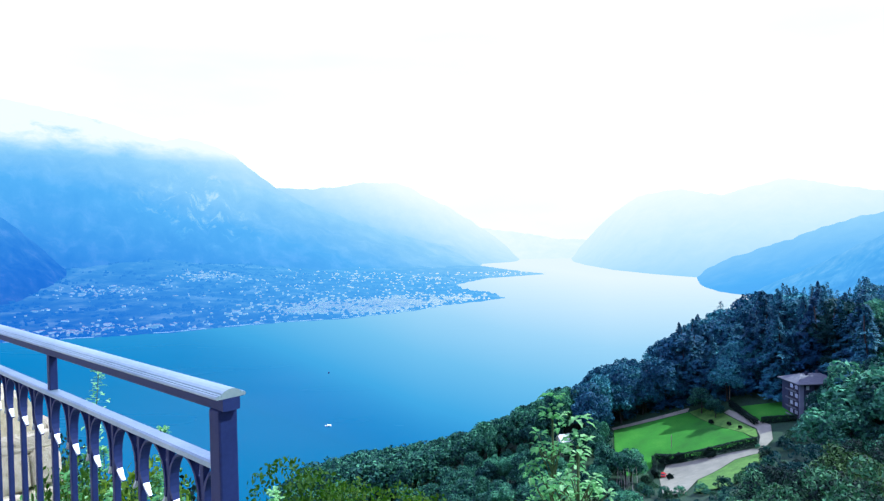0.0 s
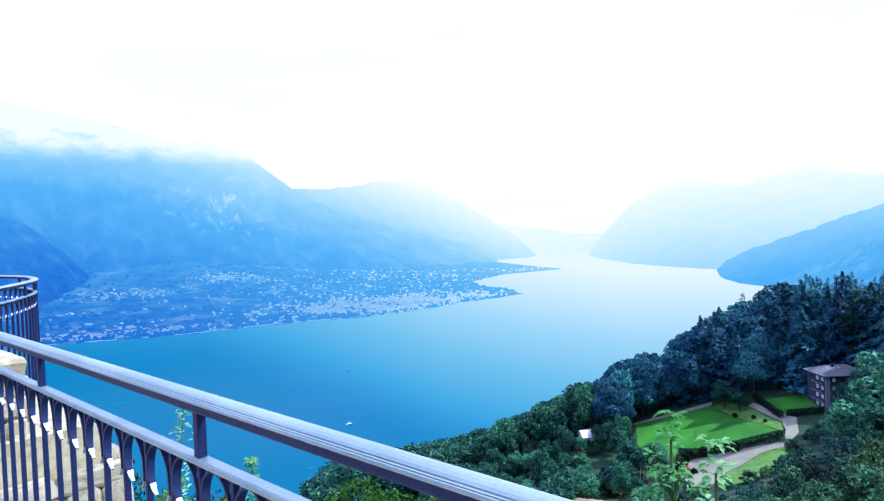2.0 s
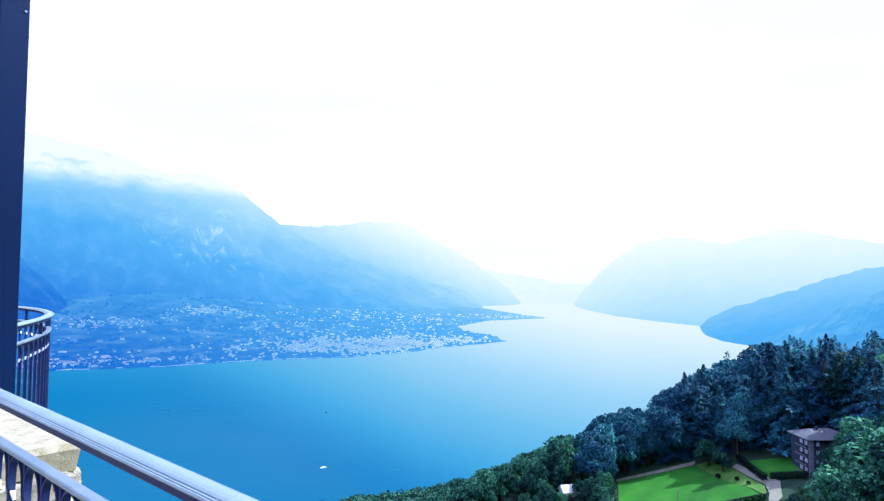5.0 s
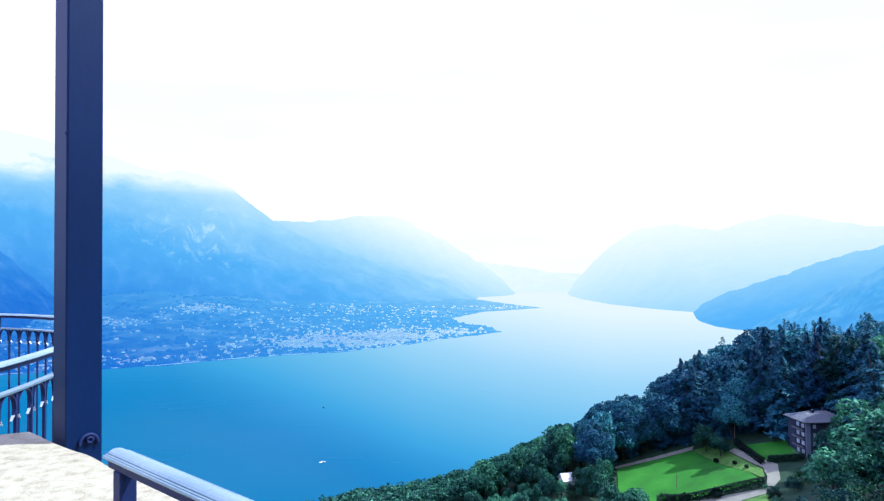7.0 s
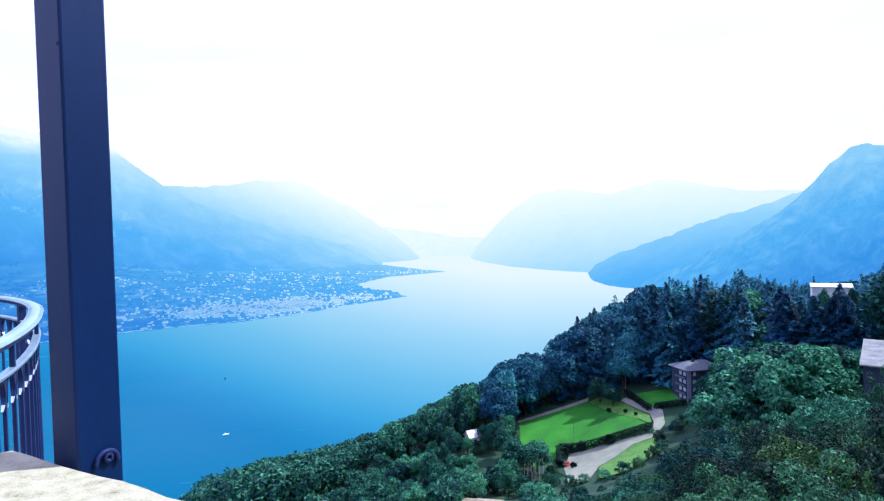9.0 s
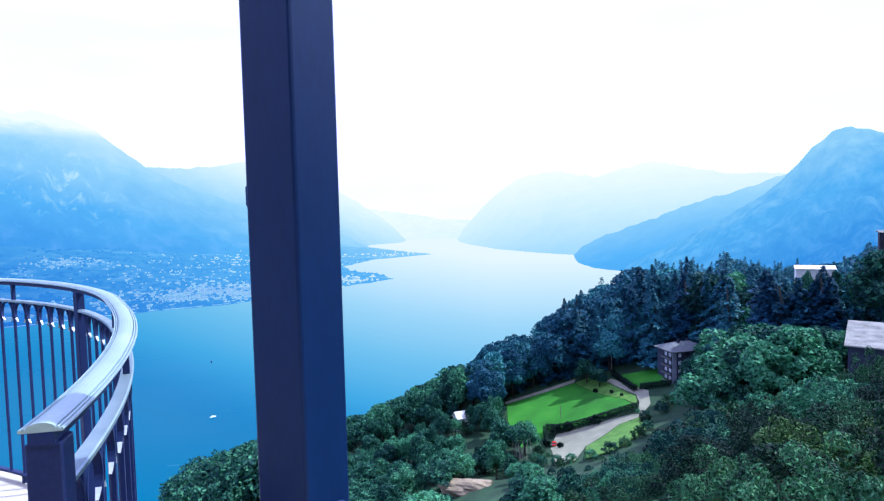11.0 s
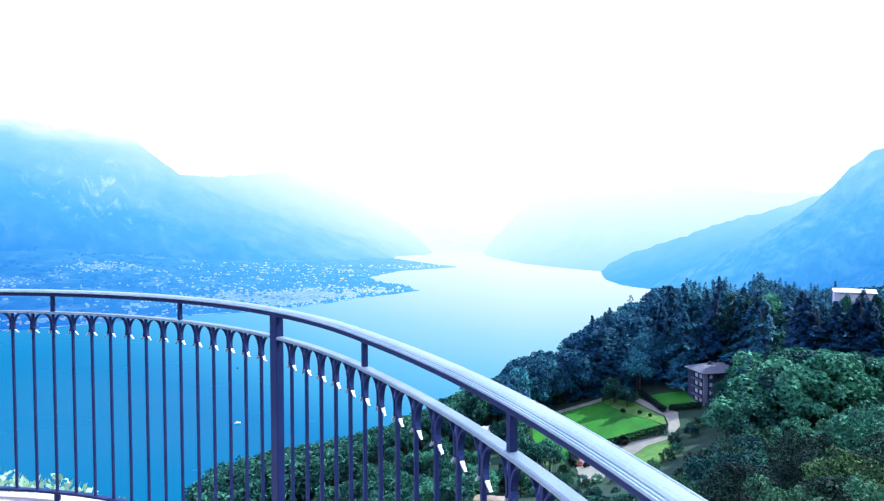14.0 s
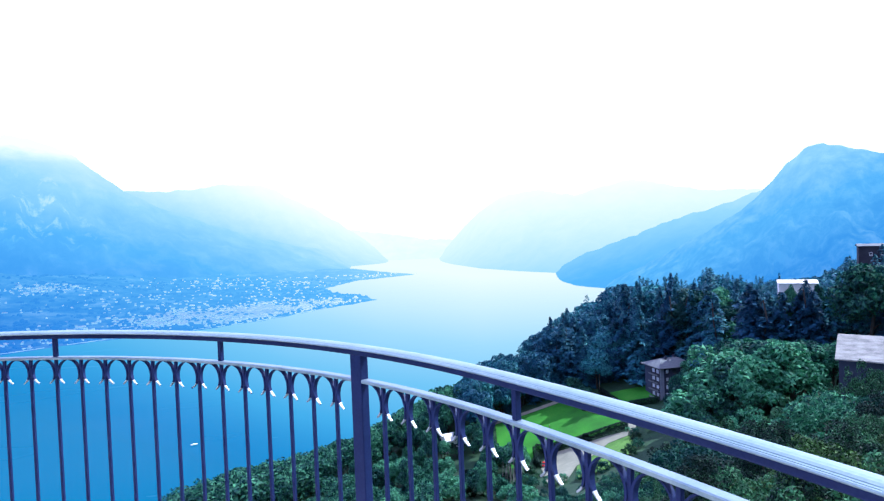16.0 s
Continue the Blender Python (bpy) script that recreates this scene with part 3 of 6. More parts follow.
def railing(name, label, place, length_rows, posts, spacers, balusters, low_spans, post_mesh, first_mesh, widen=1.0, slim=(1.0, 1.0, 0.8)):
    """place(s): point and the turn of the rail there."""
    base = thing(name)
    tagged(base, label, "railing", "terrace railings")
    bm = bmesh.new()
    sweep(bm, [(a * slim[0], z * slim[1]) for a, z in CAP], [(p + Vector((0, 0, RAIL_Z)), o) for p, o, _ in (place(s) for s in length_rows)])
    hand = part("handrail", bm, IRON, base, "moulded dark iron handrail")
    bm = bmesh.new()
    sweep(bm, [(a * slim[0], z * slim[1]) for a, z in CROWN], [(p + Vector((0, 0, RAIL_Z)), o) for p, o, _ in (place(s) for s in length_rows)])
    # same iron as the bar below, paled for the sky's reflection
    part("top_strip", bm, SKYLIT_IRON, hand, "crowned strip paled for the gleam of sky and sun")
    for s0, s1 in low_spans:
        for nm, z in (("lower_rail", LOW_Z), ("bottom_rail", FOOT_Z + 0.011)):
            bm = bmesh.new()
            steps = max(2, int(abs(s1 - s0) / 0.06))
            sweep(bm, [(a * slim[2], z) for a, z in BAR], [(p + Vector((0, 0, z)), o) for p, o, _ in (place(s0 + (s1 - s0) * k / steps) for k in range(steps + 1))])
            # lower rail's colour is lightened for the light on its top
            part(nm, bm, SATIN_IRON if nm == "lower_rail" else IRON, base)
    for s in posts:
        p, _, turn = place(s)
        shared("post", post_mesh if s > posts[0] else first_mesh, base, upright(p, turn))
    for s in spacers:
        p, _, turn = place(s)
        shared("spacer", SPACER, base, upright(p, turn))
        shared("foot", FOOT, base, upright(p, turn))
    for s in balusters:
        p, _, turn = place(s)
        b = shared("baluster", BALUSTER, base, upright(p, turn))
        shared("scroll", SCROLL, b, Matrix.Translation((0, 0, LOW_Z - 0.011)) @ Matrix.Diagonal((widen, 1, 1, 1)), "S-shaped leaf straps")
    return base


r_turn = math.degrees(math.atan2(RDIR.y, RDIR.x))
U0, U1 = -1.721, 1.315        # ends of the straight railing
railing("straight_railing", "dark iron railing with leaf scrolls under a moulded handrail", lambda u: (along(u), ROUT, r_turn),
        [U0 - 0.026 + (U1 - U0 + 0.026) * k / 12 for k in range(13)], [U0, U1 - 0.04], [-8 * STRAIGHT_PITCH, 0.0],
        [STRAIGHT_PITCH * k for k in range(-14, 11)], [(U0 + 0.02, U1 - 0.06)], SLIM_POST, SLIM_POST, STRAIGHT_PITCH / PITCH, (0.78, 0.95, 0.6))

POST_DEG = [-10.4, 37.0, 86.0, 135.0, 184.0]
PANELS = list(zip(POST_DEG, POST_DEG[1:]))
railing("curved_railing", "dark iron railing round the semicircular balcony", lambda s: (rim(math.degrees(s / RAD)), rim_out(math.degrees(s / RAD)), math.degrees(math.atan2(rim_out(math.degrees(s / RAD)).y, rim_out(math.degrees(s / RAD)).x)) + 90),
        [RAD * radians(-11.0 + 195.7 * k / 150) for k in range(151)], [RAD * radians(d) for d in POST_DEG],
        [RAD * radians(d + (e - d) * k / 19) for d, e in PANELS for k in (6, 13)],
        [RAD * radians(d + (e - d) * k / 19) for d, e in PANELS for k in range(1, 19)],
        [(RAD * radians(d + 0.5), RAD * radians(e - 0.5)) for d, e in PANELS], POST, STOUT_POST)

# tall pole beside the pier
pole = thing("steel_pole", upright(Vector((-3.297, 3.930, 0)), 50))
tagged(pole, "tall square dark painted steel pole beside the stone pier", "pole")
bm = bmesh.new()
box(bm, -0.059, -0.059, -0.6, 0.059, 0.059, 2.722, bevel=0.006)
part("shaft", bm, POLE_PAINT, pole)
bm = bmesh.new()
box(bm, -0.057, -0.057, 2.7225, 0.057, 0.057, 2.734, bevel=0.004)
part("cap", bm, POLE_PAINT, pole)
bm = bmesh.new()
tube(bm, (0.042, -0.055, 2.60), (0.042, -0.063, 2.60), 0.006, 0.006, 8)
part("bolt", bm, SATIN_IRON, pole, "small pale bolt head")
bm = bmesh.new()
tube(bm, (-0.053, -0.045, 1.93), (-0.061, -0.045, 1.93), 0.005, 0.005, 8)
part("bolt", bm, IRON, pole)

# scroll lug at the foot of the pole
def arc(bm, radius, thick, start, end, steps=18, sides=8):
    """A bent round bar in the x-z plane."""
    rings = []
    for k in range(steps + 1):
        a = radians(start + (end - start) * k / steps)
        c, d = Vector((math.cos(a) * radius, 0, math.sin(a) * radius)), Vector((math.cos(a), 0, math.sin(a)))
        rings.append([bm.verts.new(c + (d * math.cos(q) + Vector((0, math.sin(q), 0))) * thick) for q in (2 * math.pi * j / sides for j in range(sides))])
    for r0, r1 in zip(rings, rings[1:]):
        for j in range(sides):
            bm.faces.new((r0[j], r1[j], r1[(j + 1) % sides], r0[(j + 1) % sides]))
    bm.faces.new(rings[0])
    bm.faces.new(rings[-1][::-1])
    return bm


bm = bmesh.new()
arc(bm, 0.029, 0.006, 190, -10)
eye = bmesh.new()
arc(eye, 0.009, 0.005, 300, -50, 20)
lug = part("scroll_lug", bm, IRON, pole, "small curled iron lug", True)
lug.matrix_basis = pose(0.012, -0.066, 0.862)
part("lug_eye", eye, IRON, pole, "small iron eye", True).matrix_basis = pose(0.016, -0.066, 0.872)
bm = bmesh.new()
box(bm, -0.050, 0.054, 1.436, -0.018, 0.072, 1.478, bevel=0.006)
part("hook_plate", bm, IRON, pole, "small dark bracket")

# stone pier at the railing's end
PIER_Z = 0.877
pier = thing("stone_pier")
tagged(pier, "rough pale rubble-stone pier with a sunlit coping", "stone pier")
OUTLINE = [(1.33, -0.44), (1.33, 0.28), (1.63, 0.28), (2.0, 0.255), (2.66, 0.245), (2.66, -0.44)]
bm = bmesh.new()
levels = [(PIER_Z - 0.09, 0.0), (PIER_Z - 0.02, 0.015), (PIER_Z, 0.0)]
rings = []
for z, grow in levels:
    ring = []
    for k, (u, o) in enumerate(OUTLINE):
        u2, o2 = OUTLINE[(k + 1) % len(OUTLINE)]
        for t in np.linspace(0, 1, 9)[:-1]:
            uu, oo = u + (u2 - u) * t, o + (o2 - o) * t
            jit = 0.010 * fbm((uu * 9, oo * 9, z * 20), 3)
            cu, co = uu - 1.97, oo + 0.15
            ln = math.hypot(cu, co)
            ring.append(bm.verts.new(along(uu + cu / ln * (grow + jit), oo + co / ln * (grow + jit), z + 0.4 * jit)))
    rings.append(ring)
for r0, r1 in zip(rings, rings[1:]):
    for i in range(len(r0)):
        bm.faces.new((r0[i], r0[(i + 1) % len(r0)], r1[(i + 1) % len(r0)], r1[i]))
bm.faces.new(rings[-1])
bm.faces.new(rings[0][::-1])
bmesh.ops.triangulate(bm, faces=[f for f in bm.faces if len(f.verts) > 4])
part("coping", bm, SLAB, pier, "coarse sunlit cream coping")
bm = bmesh.new()
core = [bm.verts.new(along(u * 0.96 + 1.97 * 0.04, o * 0.92 - 0.01, z)) for z in (-6.0, PIER_Z - 0.08) for u, o in OUTLINE]
k = len(OUTLINE)
for i in range(k):
    bm.faces.new((core[i], core[(i + 1) % k], core[k + (i + 1) % k], core[k + i]))
part("core", bm, MORTAR, pier)


def stone_mesh(seed):
    rnd = random.Random(seed)
    bm = bmesh.new()
    bmesh.ops.create_cube(bm, size=1)
    bmesh.ops.bevel(bm, geom=list(bm.edges), offset=0.16, segments=1, affect="EDGES", profile=0.6)
    for v in bm.verts:
        v.co += Vector((rnd.uniform(-0.07, 0.07), rnd.uniform(-0.07, 0.07), rnd.uniform(-0.07, 0.07)))
    me = bpy.data.meshes.new("stone")
    bm.to_mesh(me)
    bm.free()
    me.materials.append(STONE)
    return me


STONES = [stone_mesh(k) for k in range(7)]


def stone_face(parent, a, b, z0, z1, seed, size=0.17, depth=0.07):
    """Courses of uneven stones on a vertical face from a to b."""
    rnd = random.Random(seed)
    a, b = Vector(a), Vector(b)
    run = (b - a).length
    turn = math.degrees(math.atan2((b - a).y, (b - a).x))
    z = z0
    while z < z1 - 0.03:
        h = min(rnd.uniform(0.6, 1.05) * size, z1 - z)
        s = -rnd.uniform(0, 0.1)
        while s < run:
            w = rnd.uniform(0.8, 1.8) * size
            e = min(s + w, run)
            s_in = max(0, s)
            if e - s_in > 0.04:
                p = a + (b - a).normalized() * ((s_in + e) / 2)
                shared("stone", rnd.choice(STONES), parent, Matrix.Translation((p.x, p.y, z + h / 2)) @ Matrix.Rotation(radians(turn), 4, "Z")
                       @ Matrix.Diagonal(((e - s_in) * 1.04, depth * rnd.uniform(0.8, 1.3), h * 1.03, 1)))
            s += w
        z += h


for k, (u, o) in enumerate(OUTLINE):
    u2, o2 = OUTLINE[(k + 1) % len(OUTLINE)]
    if k in (0, 1, 2, 3):
        stone_face(pier, along(u, o * 0.97), along(u2, o2 * 0.97), 0.05 if k != 0 else 0.05, PIER_Z - 0.09, 40 + k, 0.15)

# retaining wall under the terrace edge
wall = new("wall_terrace")
tagged(wall, "pale rubble retaining wall under the terrace", "wall", kind="structure")
wall_bm = bmesh.new()
dn = Vector((0, 0, -7))
for p0, p1 in ((along(-2.4, 0.02), along(2.8, 0.02)),):
    q = [p0, p1, p1 - ROUT * 0.5, p0 - ROUT * 0.5]
    vs = [wall_bm.verts.new(v + Vector((0, 0, -0.08))) for v in q] + [wall_bm.verts.new(v + dn) for v in q]
    for f in ((0, 1, 2, 3), (0, 4, 5, 1), (1, 5, 6, 2), (2, 6, 7, 3), (3, 7, 4, 0)):
        wall_bm.faces.new([vs[i] for i in f])
part("core", wall_bm, MORTAR, wall)
buttress = thing("stone_buttress")
tagged(buttress, "sunlit pale rough stone buttress below the railing", "buttress")
bm = bmesh.new()
vs = []
for z, grow in ((-5.0, 0.5), (0.35, 0.0), (0.52, -0.08)):
    vs.append([bm.verts.new(along(u, o, z)) for u, o in ((1.21 - grow * 0.3, 0.05), (1.21 - grow * 0.3, 0.62 + grow), (2.4 + grow * 0.2, 0.62 + grow), (2.4, 0.05))])
for r0, r1 in zip(vs, vs[1:]):
    for i in range(4):
        bm.faces.new((r0[i], r0[(i + 1) % 4], r1[(i + 1) % 4], r1[i]))
bm.faces.new(vs[-1])
part("core", bm, SLAB, buttress)
stone_face(buttress, along(1.18, 0.08), along(1.16, 0.64), -1.4, 0.34, 60, 0.20, 0.06)
stone_face(buttress, along(1.21, 0.66), along(2.4, 0.66), -1.4, 0.34, 61, 0.20, 0.06)

# floor of the terrace and of the round balcony
floor = new("floor")
tagged(floor, "pale stone terrace floor", "floor", kind="structure")
bm = bmesh.new()
edge = [along(-2.4, 0.04), along(2.66, 0.04)] + [rim(-16 + 6 * k, 0.07) for k in range(1, 38)] + [Vector((-9.6, -3.5, 0)), Vector((2.2, -3.5, 0))]
top = [bm.verts.new((p.x, p.y, -0.075)) for p in edge]
low = [bm.verts.new((p.x, p.y, -0.30)) for p in edge]
bm.faces.new(top)
for i in range(len(edge)):
    bm.faces.new((top[i], low[i], low[(i + 1) % len(edge)], top[(i + 1) % len(edge)]))
bm.faces.new(low[::-1])
bmesh.ops.triangulate(bm, faces=[f for f in bm.faces if len(f.verts) > 4])
bmesh.ops.recalc_face_normals(bm, faces=bm.faces)
part("slab", bm, PAVING, floor)

# unseen plain wall closing the terrace behind, added to darken the railings' near faces
back = new("wall_back")
tagged(back, "unseen plain ochre wall added to close and shade the terrace", "wall", kind="structure")
OCHRE = noisy("ochre_plaster", [(0.3, (0.16, 0.12, 0.08)), (0.7, (0.24, 0.19, 0.13))], 0.8, 12, rough=0.9, bump=0.2, bump_size=0.01)
bm = bmesh.new()
box(bm, -9.4, -2.9, -0.10, 2.2, -2.5, 6.5)
part("panel", bm, OCHRE, back)


# ---- leaves ----
LEAF_BROAD = leafy("broadleaf_foliage", (0.010, 0.042, 0.040), (0.125, 0.37, 0.185), 0.12)
# the next two leaf colours are blued to hold the wood's haze
LEAF_HAZED = leafy("dark_hazed_forest_foliage", (0.020, 0.072, 0.120), (0.105, 0.35, 0.35), 0.08)
LEAF_HAZED_FIR = leafy("hazed_fir_foliage", (0.015, 0.058, 0.110), (0.072, 0.25, 0.28), 0.05)
LEAF_BUSH = leafy("hillside_bush_foliage", (0.004, 0.014, 0.012), (0.095, 0.255, 0.11), 0.10, 0.55)
LEAF_LIME = leafy("yellow_green_foliage", (0.04, 0.10, 0.015), (0.22, 0.34, 0.05), 0.4)
LEAF_PALE = leafy("pale_variegated_leaves", (0.14, 0.27, 0.14), (0.55, 0.70, 0.48), 0.3)
LEAF_FRESH = leafy("fresh_large_leaves", (0.12, 0.31, 0.10), (0.46, 0.72, 0.36), 0.4)
BARK = noisy("bark", [(0.3, (0.022, 0.018, 0.016)), (0.7, (0.055, 0.048, 0.042))], 2, 14, rough=0.95, bump=0.8, bump_size=0.05, stretch=(1, 1, 0.2))
PALE_BARK = noisy("pale_bark", [(0.3, (0.22, 0.21, 0.19)), (0.7, (0.42, 0.40, 0.36))], 2, 12, rough=0.9, bump=0.5, bump_size=0.04, stretch=(1, 1, 0.3))


def leaf_quads(points, normals, size, rnd, aspect=1.6):
    """One bent leaf clump (two triangles) at each point."""
    k = len(points)
    axis = rnd.normal(size=(k, 3))
    axis -= normals * (axis * normals).sum(1)[:, None]
    axis /= np.linalg.norm(axis, axis=1)[:, None] + 1e-9
    other = np.cross(normals, axis)
    s = (size * rnd.uniform(0.6, 1.35, k))[:, None]
    a, b = axis * s, other * s / aspect
    v = np.empty((k, 4, 3))
    v[:, 0], v[:, 1], v[:, 2], v[:, 3] = points - a, points - b + normals * s * 0.15, points + a, points + b - normals * s * 0.15
    return v.reshape(-1, 3), np.arange(4 * k).reshape(-1, 4)


def leaf_mesh(name, mat, points, normals, size, seed, aspect=1.6, three=False):
    v, f = leaf_quads(points, normals, size, np.random.default_rng(seed), aspect)
    if three:
        v = v.reshape(-1, 4, 3)[:, :3].reshape(-1, 3)
        f = np.arange(len(v)).reshape(-1, 3)
    me = bpy.data.meshes.new(name)
    me.from_pydata(v.tolist(), [], f.tolist())
    me.materials.append(mat)
    return me


def lobes(seed, count, spread, lobe, leaves, flat=1.0, base=0.0, ruffle=0.8):
    """Points and outward normals on the skins of many uneven lobes that make up a crown."""
    rnd = np.random.default_rng(seed)
    c = rnd.normal(size=(count, 3))
    c /= np.linalg.norm(c, axis=1)[:, None]
    c *= rnd.uniform(0.35, 1.0, count)[:, None] ** 0.5
    c[:, 2] = np.abs(c[:, 2]) * 1.15 - 0.25
    c *= np.array(spread)
    r = lobe * rnd.uniform(0.55, 1.35, count)
    pick = rnd.choice(count, leaves, p=r ** 2 / (r ** 2).sum())
    d = rnd.normal(size=(leaves, 3))
    d[:, 2] += 0.45
    d /= np.linalg.norm(d, axis=1)[:, None]
    p = c[pick] + d * (r[pick] * rnd.uniform(0.66, 1.08, leaves) ** 0.6)[:, None]
    p[:, 2] = p[:, 2] * flat + base
    nrm = d + rnd.normal(size=d.shape) * ruffle
    return p, nrm / np.linalg.norm(nrm, axis=1)[:, None]


def trunk_mesh(seed, height, radius, mat, limbs=6, reach=0.45):
    rnd = random.Random(seed)
    bm = bmesh.new()
    p, r = Vector((0, 0, -0.06 * height)), radius
    for k in range(5):
        q = p + Vector((rnd.uniform(-0.03, 0.03) * height, rnd.uniform(-0.03, 0.03) * height, height * 0.17))
        tube(bm, p, q, r, r * 0.82, 7)
        p, r = q, r * 0.82
        if k > 0:
            for _ in range(limbs // 3):
                a = rnd.uniform(0, 2 * math.pi)
                e = p + Vector((math.cos(a), math.sin(a), rnd.uniform(0.4, 0.9))) * height * reach * 0.4
                tube(bm, p, e, r * 0.5, r * 0.14, 5)
    me = bpy.data.meshes.new("trunk")
    bm.to_mesh(me)
    bm.free()
    me.materials.append(mat)
    return me


def broad_tree(seed, leaves, mat, size=1.0, leaf=0.042, bark=BARK):
    """A unit-high broadleaf tree: trunk and crown meshes."""
    p, nrm = lobes(seed, 30, (0.30, 0.30, 0.40), 0.118, leaves, 1.0, 0.56, 0.6)
    return trunk_mesh(seed, 0.95, 0.028, bark), leaf_mesh("crown", mat, p, nrm, leaf, seed, 1.2, True)


def fir_tree(seed, leaves, mat, leaf=0.04):
    """A unit-high conifer: uneven whorls of drooping boughs, thinning to a spire."""
    rnd = np.random.default_rng(seed)
    n_w = 24
    wide = 0.75 + 0.45 * rnd.random(n_w)
    w = np.minimum((rnd.random(leaves) ** 1.25 * n_w).astype(int), n_w - 1)
    h = 0.08 + 0.90 * (w + rnd.uniform(-0.5, 0.5, leaves)) / n_w
    boughs = rnd.uniform(0, 2 * np.pi, (n_w, 8))
    long = 0.65 + 0.6 * rnd.random((n_w, 8))
    b = rnd.integers(0, 8, leaves)
    reach = (0.26 * (1.0 - h) ** 0.85 + 0.004) * wide[w] * long[w, b]
    a = boughs[w, b] + rnd.normal(0, 0.16, leaves)
    t = rnd.uniform(0.05, 1.0, leaves) ** 0.6
    p = np.stack((np.cos(a) * reach * t, np.sin(a) * reach * t, h + 0.02 - 0.06 * t ** 1.6 * (1.2 - h) + rnd.normal(0, 0.004, leaves)), 1)
    nrm = np.stack((np.cos(a) * 0.35, np.sin(a) * 0.35, np.ones(leaves)), 1) + rnd.normal(0, 0.28, (leaves, 3))
    nrm /= np.linalg.norm(nrm, axis=1)[:, None]
    return trunk_mesh(seed, 1.12, 0.016, BARK, 0), leaf_mesh("crown", mat, p, nrm, leaf * (0.4 + 0.75 * (1 - h)), seed, 1.5, True)


def bush_mesh(seed, leaves, mat, leaf=0.04):
    p, nrm = lobes(seed, 58, (0.52, 0.52, 0.62), 0.088, leaves, 1.0, 0.36, 0.55)
    return leaf_mesh("foliage", mat, p, nrm, leaf, seed, 1.3, True)


def plant_tree(name, trunk, crown, p, height, turn, label, category, group, squash=1.0):
    base = thing(name, Matrix.Translation(p) @ Matrix.Rotation(turn, 4, "Z") @ Matrix.Diagonal((height * squash, height * squash, height, 1)))
    tagged(base, label, category, group)
    shared("trunk", trunk, base)
    shared("crown", crown, base)
    return base


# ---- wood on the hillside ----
BROADS = [broad_tree(k, 5800 if k % 2 else 4400, LEAF_HAZED if k % 2 else LEAF_BROAD, leaf=0.0285 if k % 2 else 0.031) for k in range(6)]
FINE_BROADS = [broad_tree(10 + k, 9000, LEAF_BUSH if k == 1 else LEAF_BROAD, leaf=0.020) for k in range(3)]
FIRS = [fir_tree(20 + k, 4800, LEAF_HAZED_FIR, 0.032) for k in range(4)]
CLEAR = [(62, 222), (73, 206), (66, 172), (100, 186), (128, 205), (152, 220), (148, 240), (137, 241), (119, 257), (105, 267.5), (71, 272), (64, 250)]
MEADOW = [(62, 226), (75, 205), (66, 178), (98, 190), (122, 212), (132, 222), (134, 240), (118, 258), (104, 267), (70, 274)]


def inside(poly, x, y):
    hit = False
    for (x0, y0), (x1, y1) in zip(poly, poly[1:] + poly[:1]):
        if (y0 > y) != (y1 > y) and x < (x1 - x0) * (y - y0) / (y1 - y0) + x0:
            hit = not hit
    return hit


def sight(az):
    """Elevation that the treetops reach, by azimuth: they rise to the right."""
    return float(np.interp(az, [-60, -48, -44.5, -42.6, -38.6, -35.6, -34.2, -33.5, -31.4, -30.3, -28.5, -26.6, -25.5, -22.9, -20.8, -18.8, -17.8, -16.5, -15, -13.3, -12, -10.2, -8.9, -5.8, -2.4, 0, 4, 8, 12, 16, 24],
                           [-1.6, -2.0, -3.0, -4.3, -4.6, -4.4, -3.7, -4.9, -4.4, -4.9, -4.5, -4.8, -6.0, -6.8, -7.7, -9.9, -11.5, -10.4, -10.9, -12.0, -14.0, -13.3, -14.6, -15.9, -17.2, -17.8, -18.4, -18.8, -19.2, -20.8, -23]))


rnd = random.Random(5)
spots = []
tries = 0
while len(spots) < 780 and tries < 22000:
    tries += 1
    x, y = rnd.uniform(-80, 300), rnd.uniform(150, 395)
    z = hill(x, y)
    az, d = math.degrees(math.atan2(-x, y)), math.hypot(x, y)
    if inside(CLEAR, x, y) or z < WATER_Z + 8 or az < -50 or d > 440:
        continue
    left_slope = az > -14.2 and 190 < d < 262 and not (-12.8 < az < -9.2 and d < 256)
    if (az > -31.5 and d < 262 and not left_slope) or d < 190:
        continue
    if any((x - a) ** 2 + (y - b) ** 2 < (7.2 if d < 340 else 8.5) ** 2 for a, b, *_ in spots):
        continue
    room = 1.4 + d * math.tan(radians(sight(az))) - z
    height = min(rnd.uniform(19, 33) if not left_slope else rnd.uniform(8, 15), room * rnd.uniform(0.80, 1.02))
    if az < -31.5 and d < 245:
        height = min(height, 1.4 + d * math.tan(radians(-13.2 if az > -34.5 else -9.4)) - z)
    if height < 6:
        continue
    spots.append((x, y, z, height, az))
spots.sort(key=lambda q: math.hypot(q[0] - 90, q[1] - 250) - (150 if q[4] < -31.5 and math.hypot(q[0], q[1]) < 250 else 0))
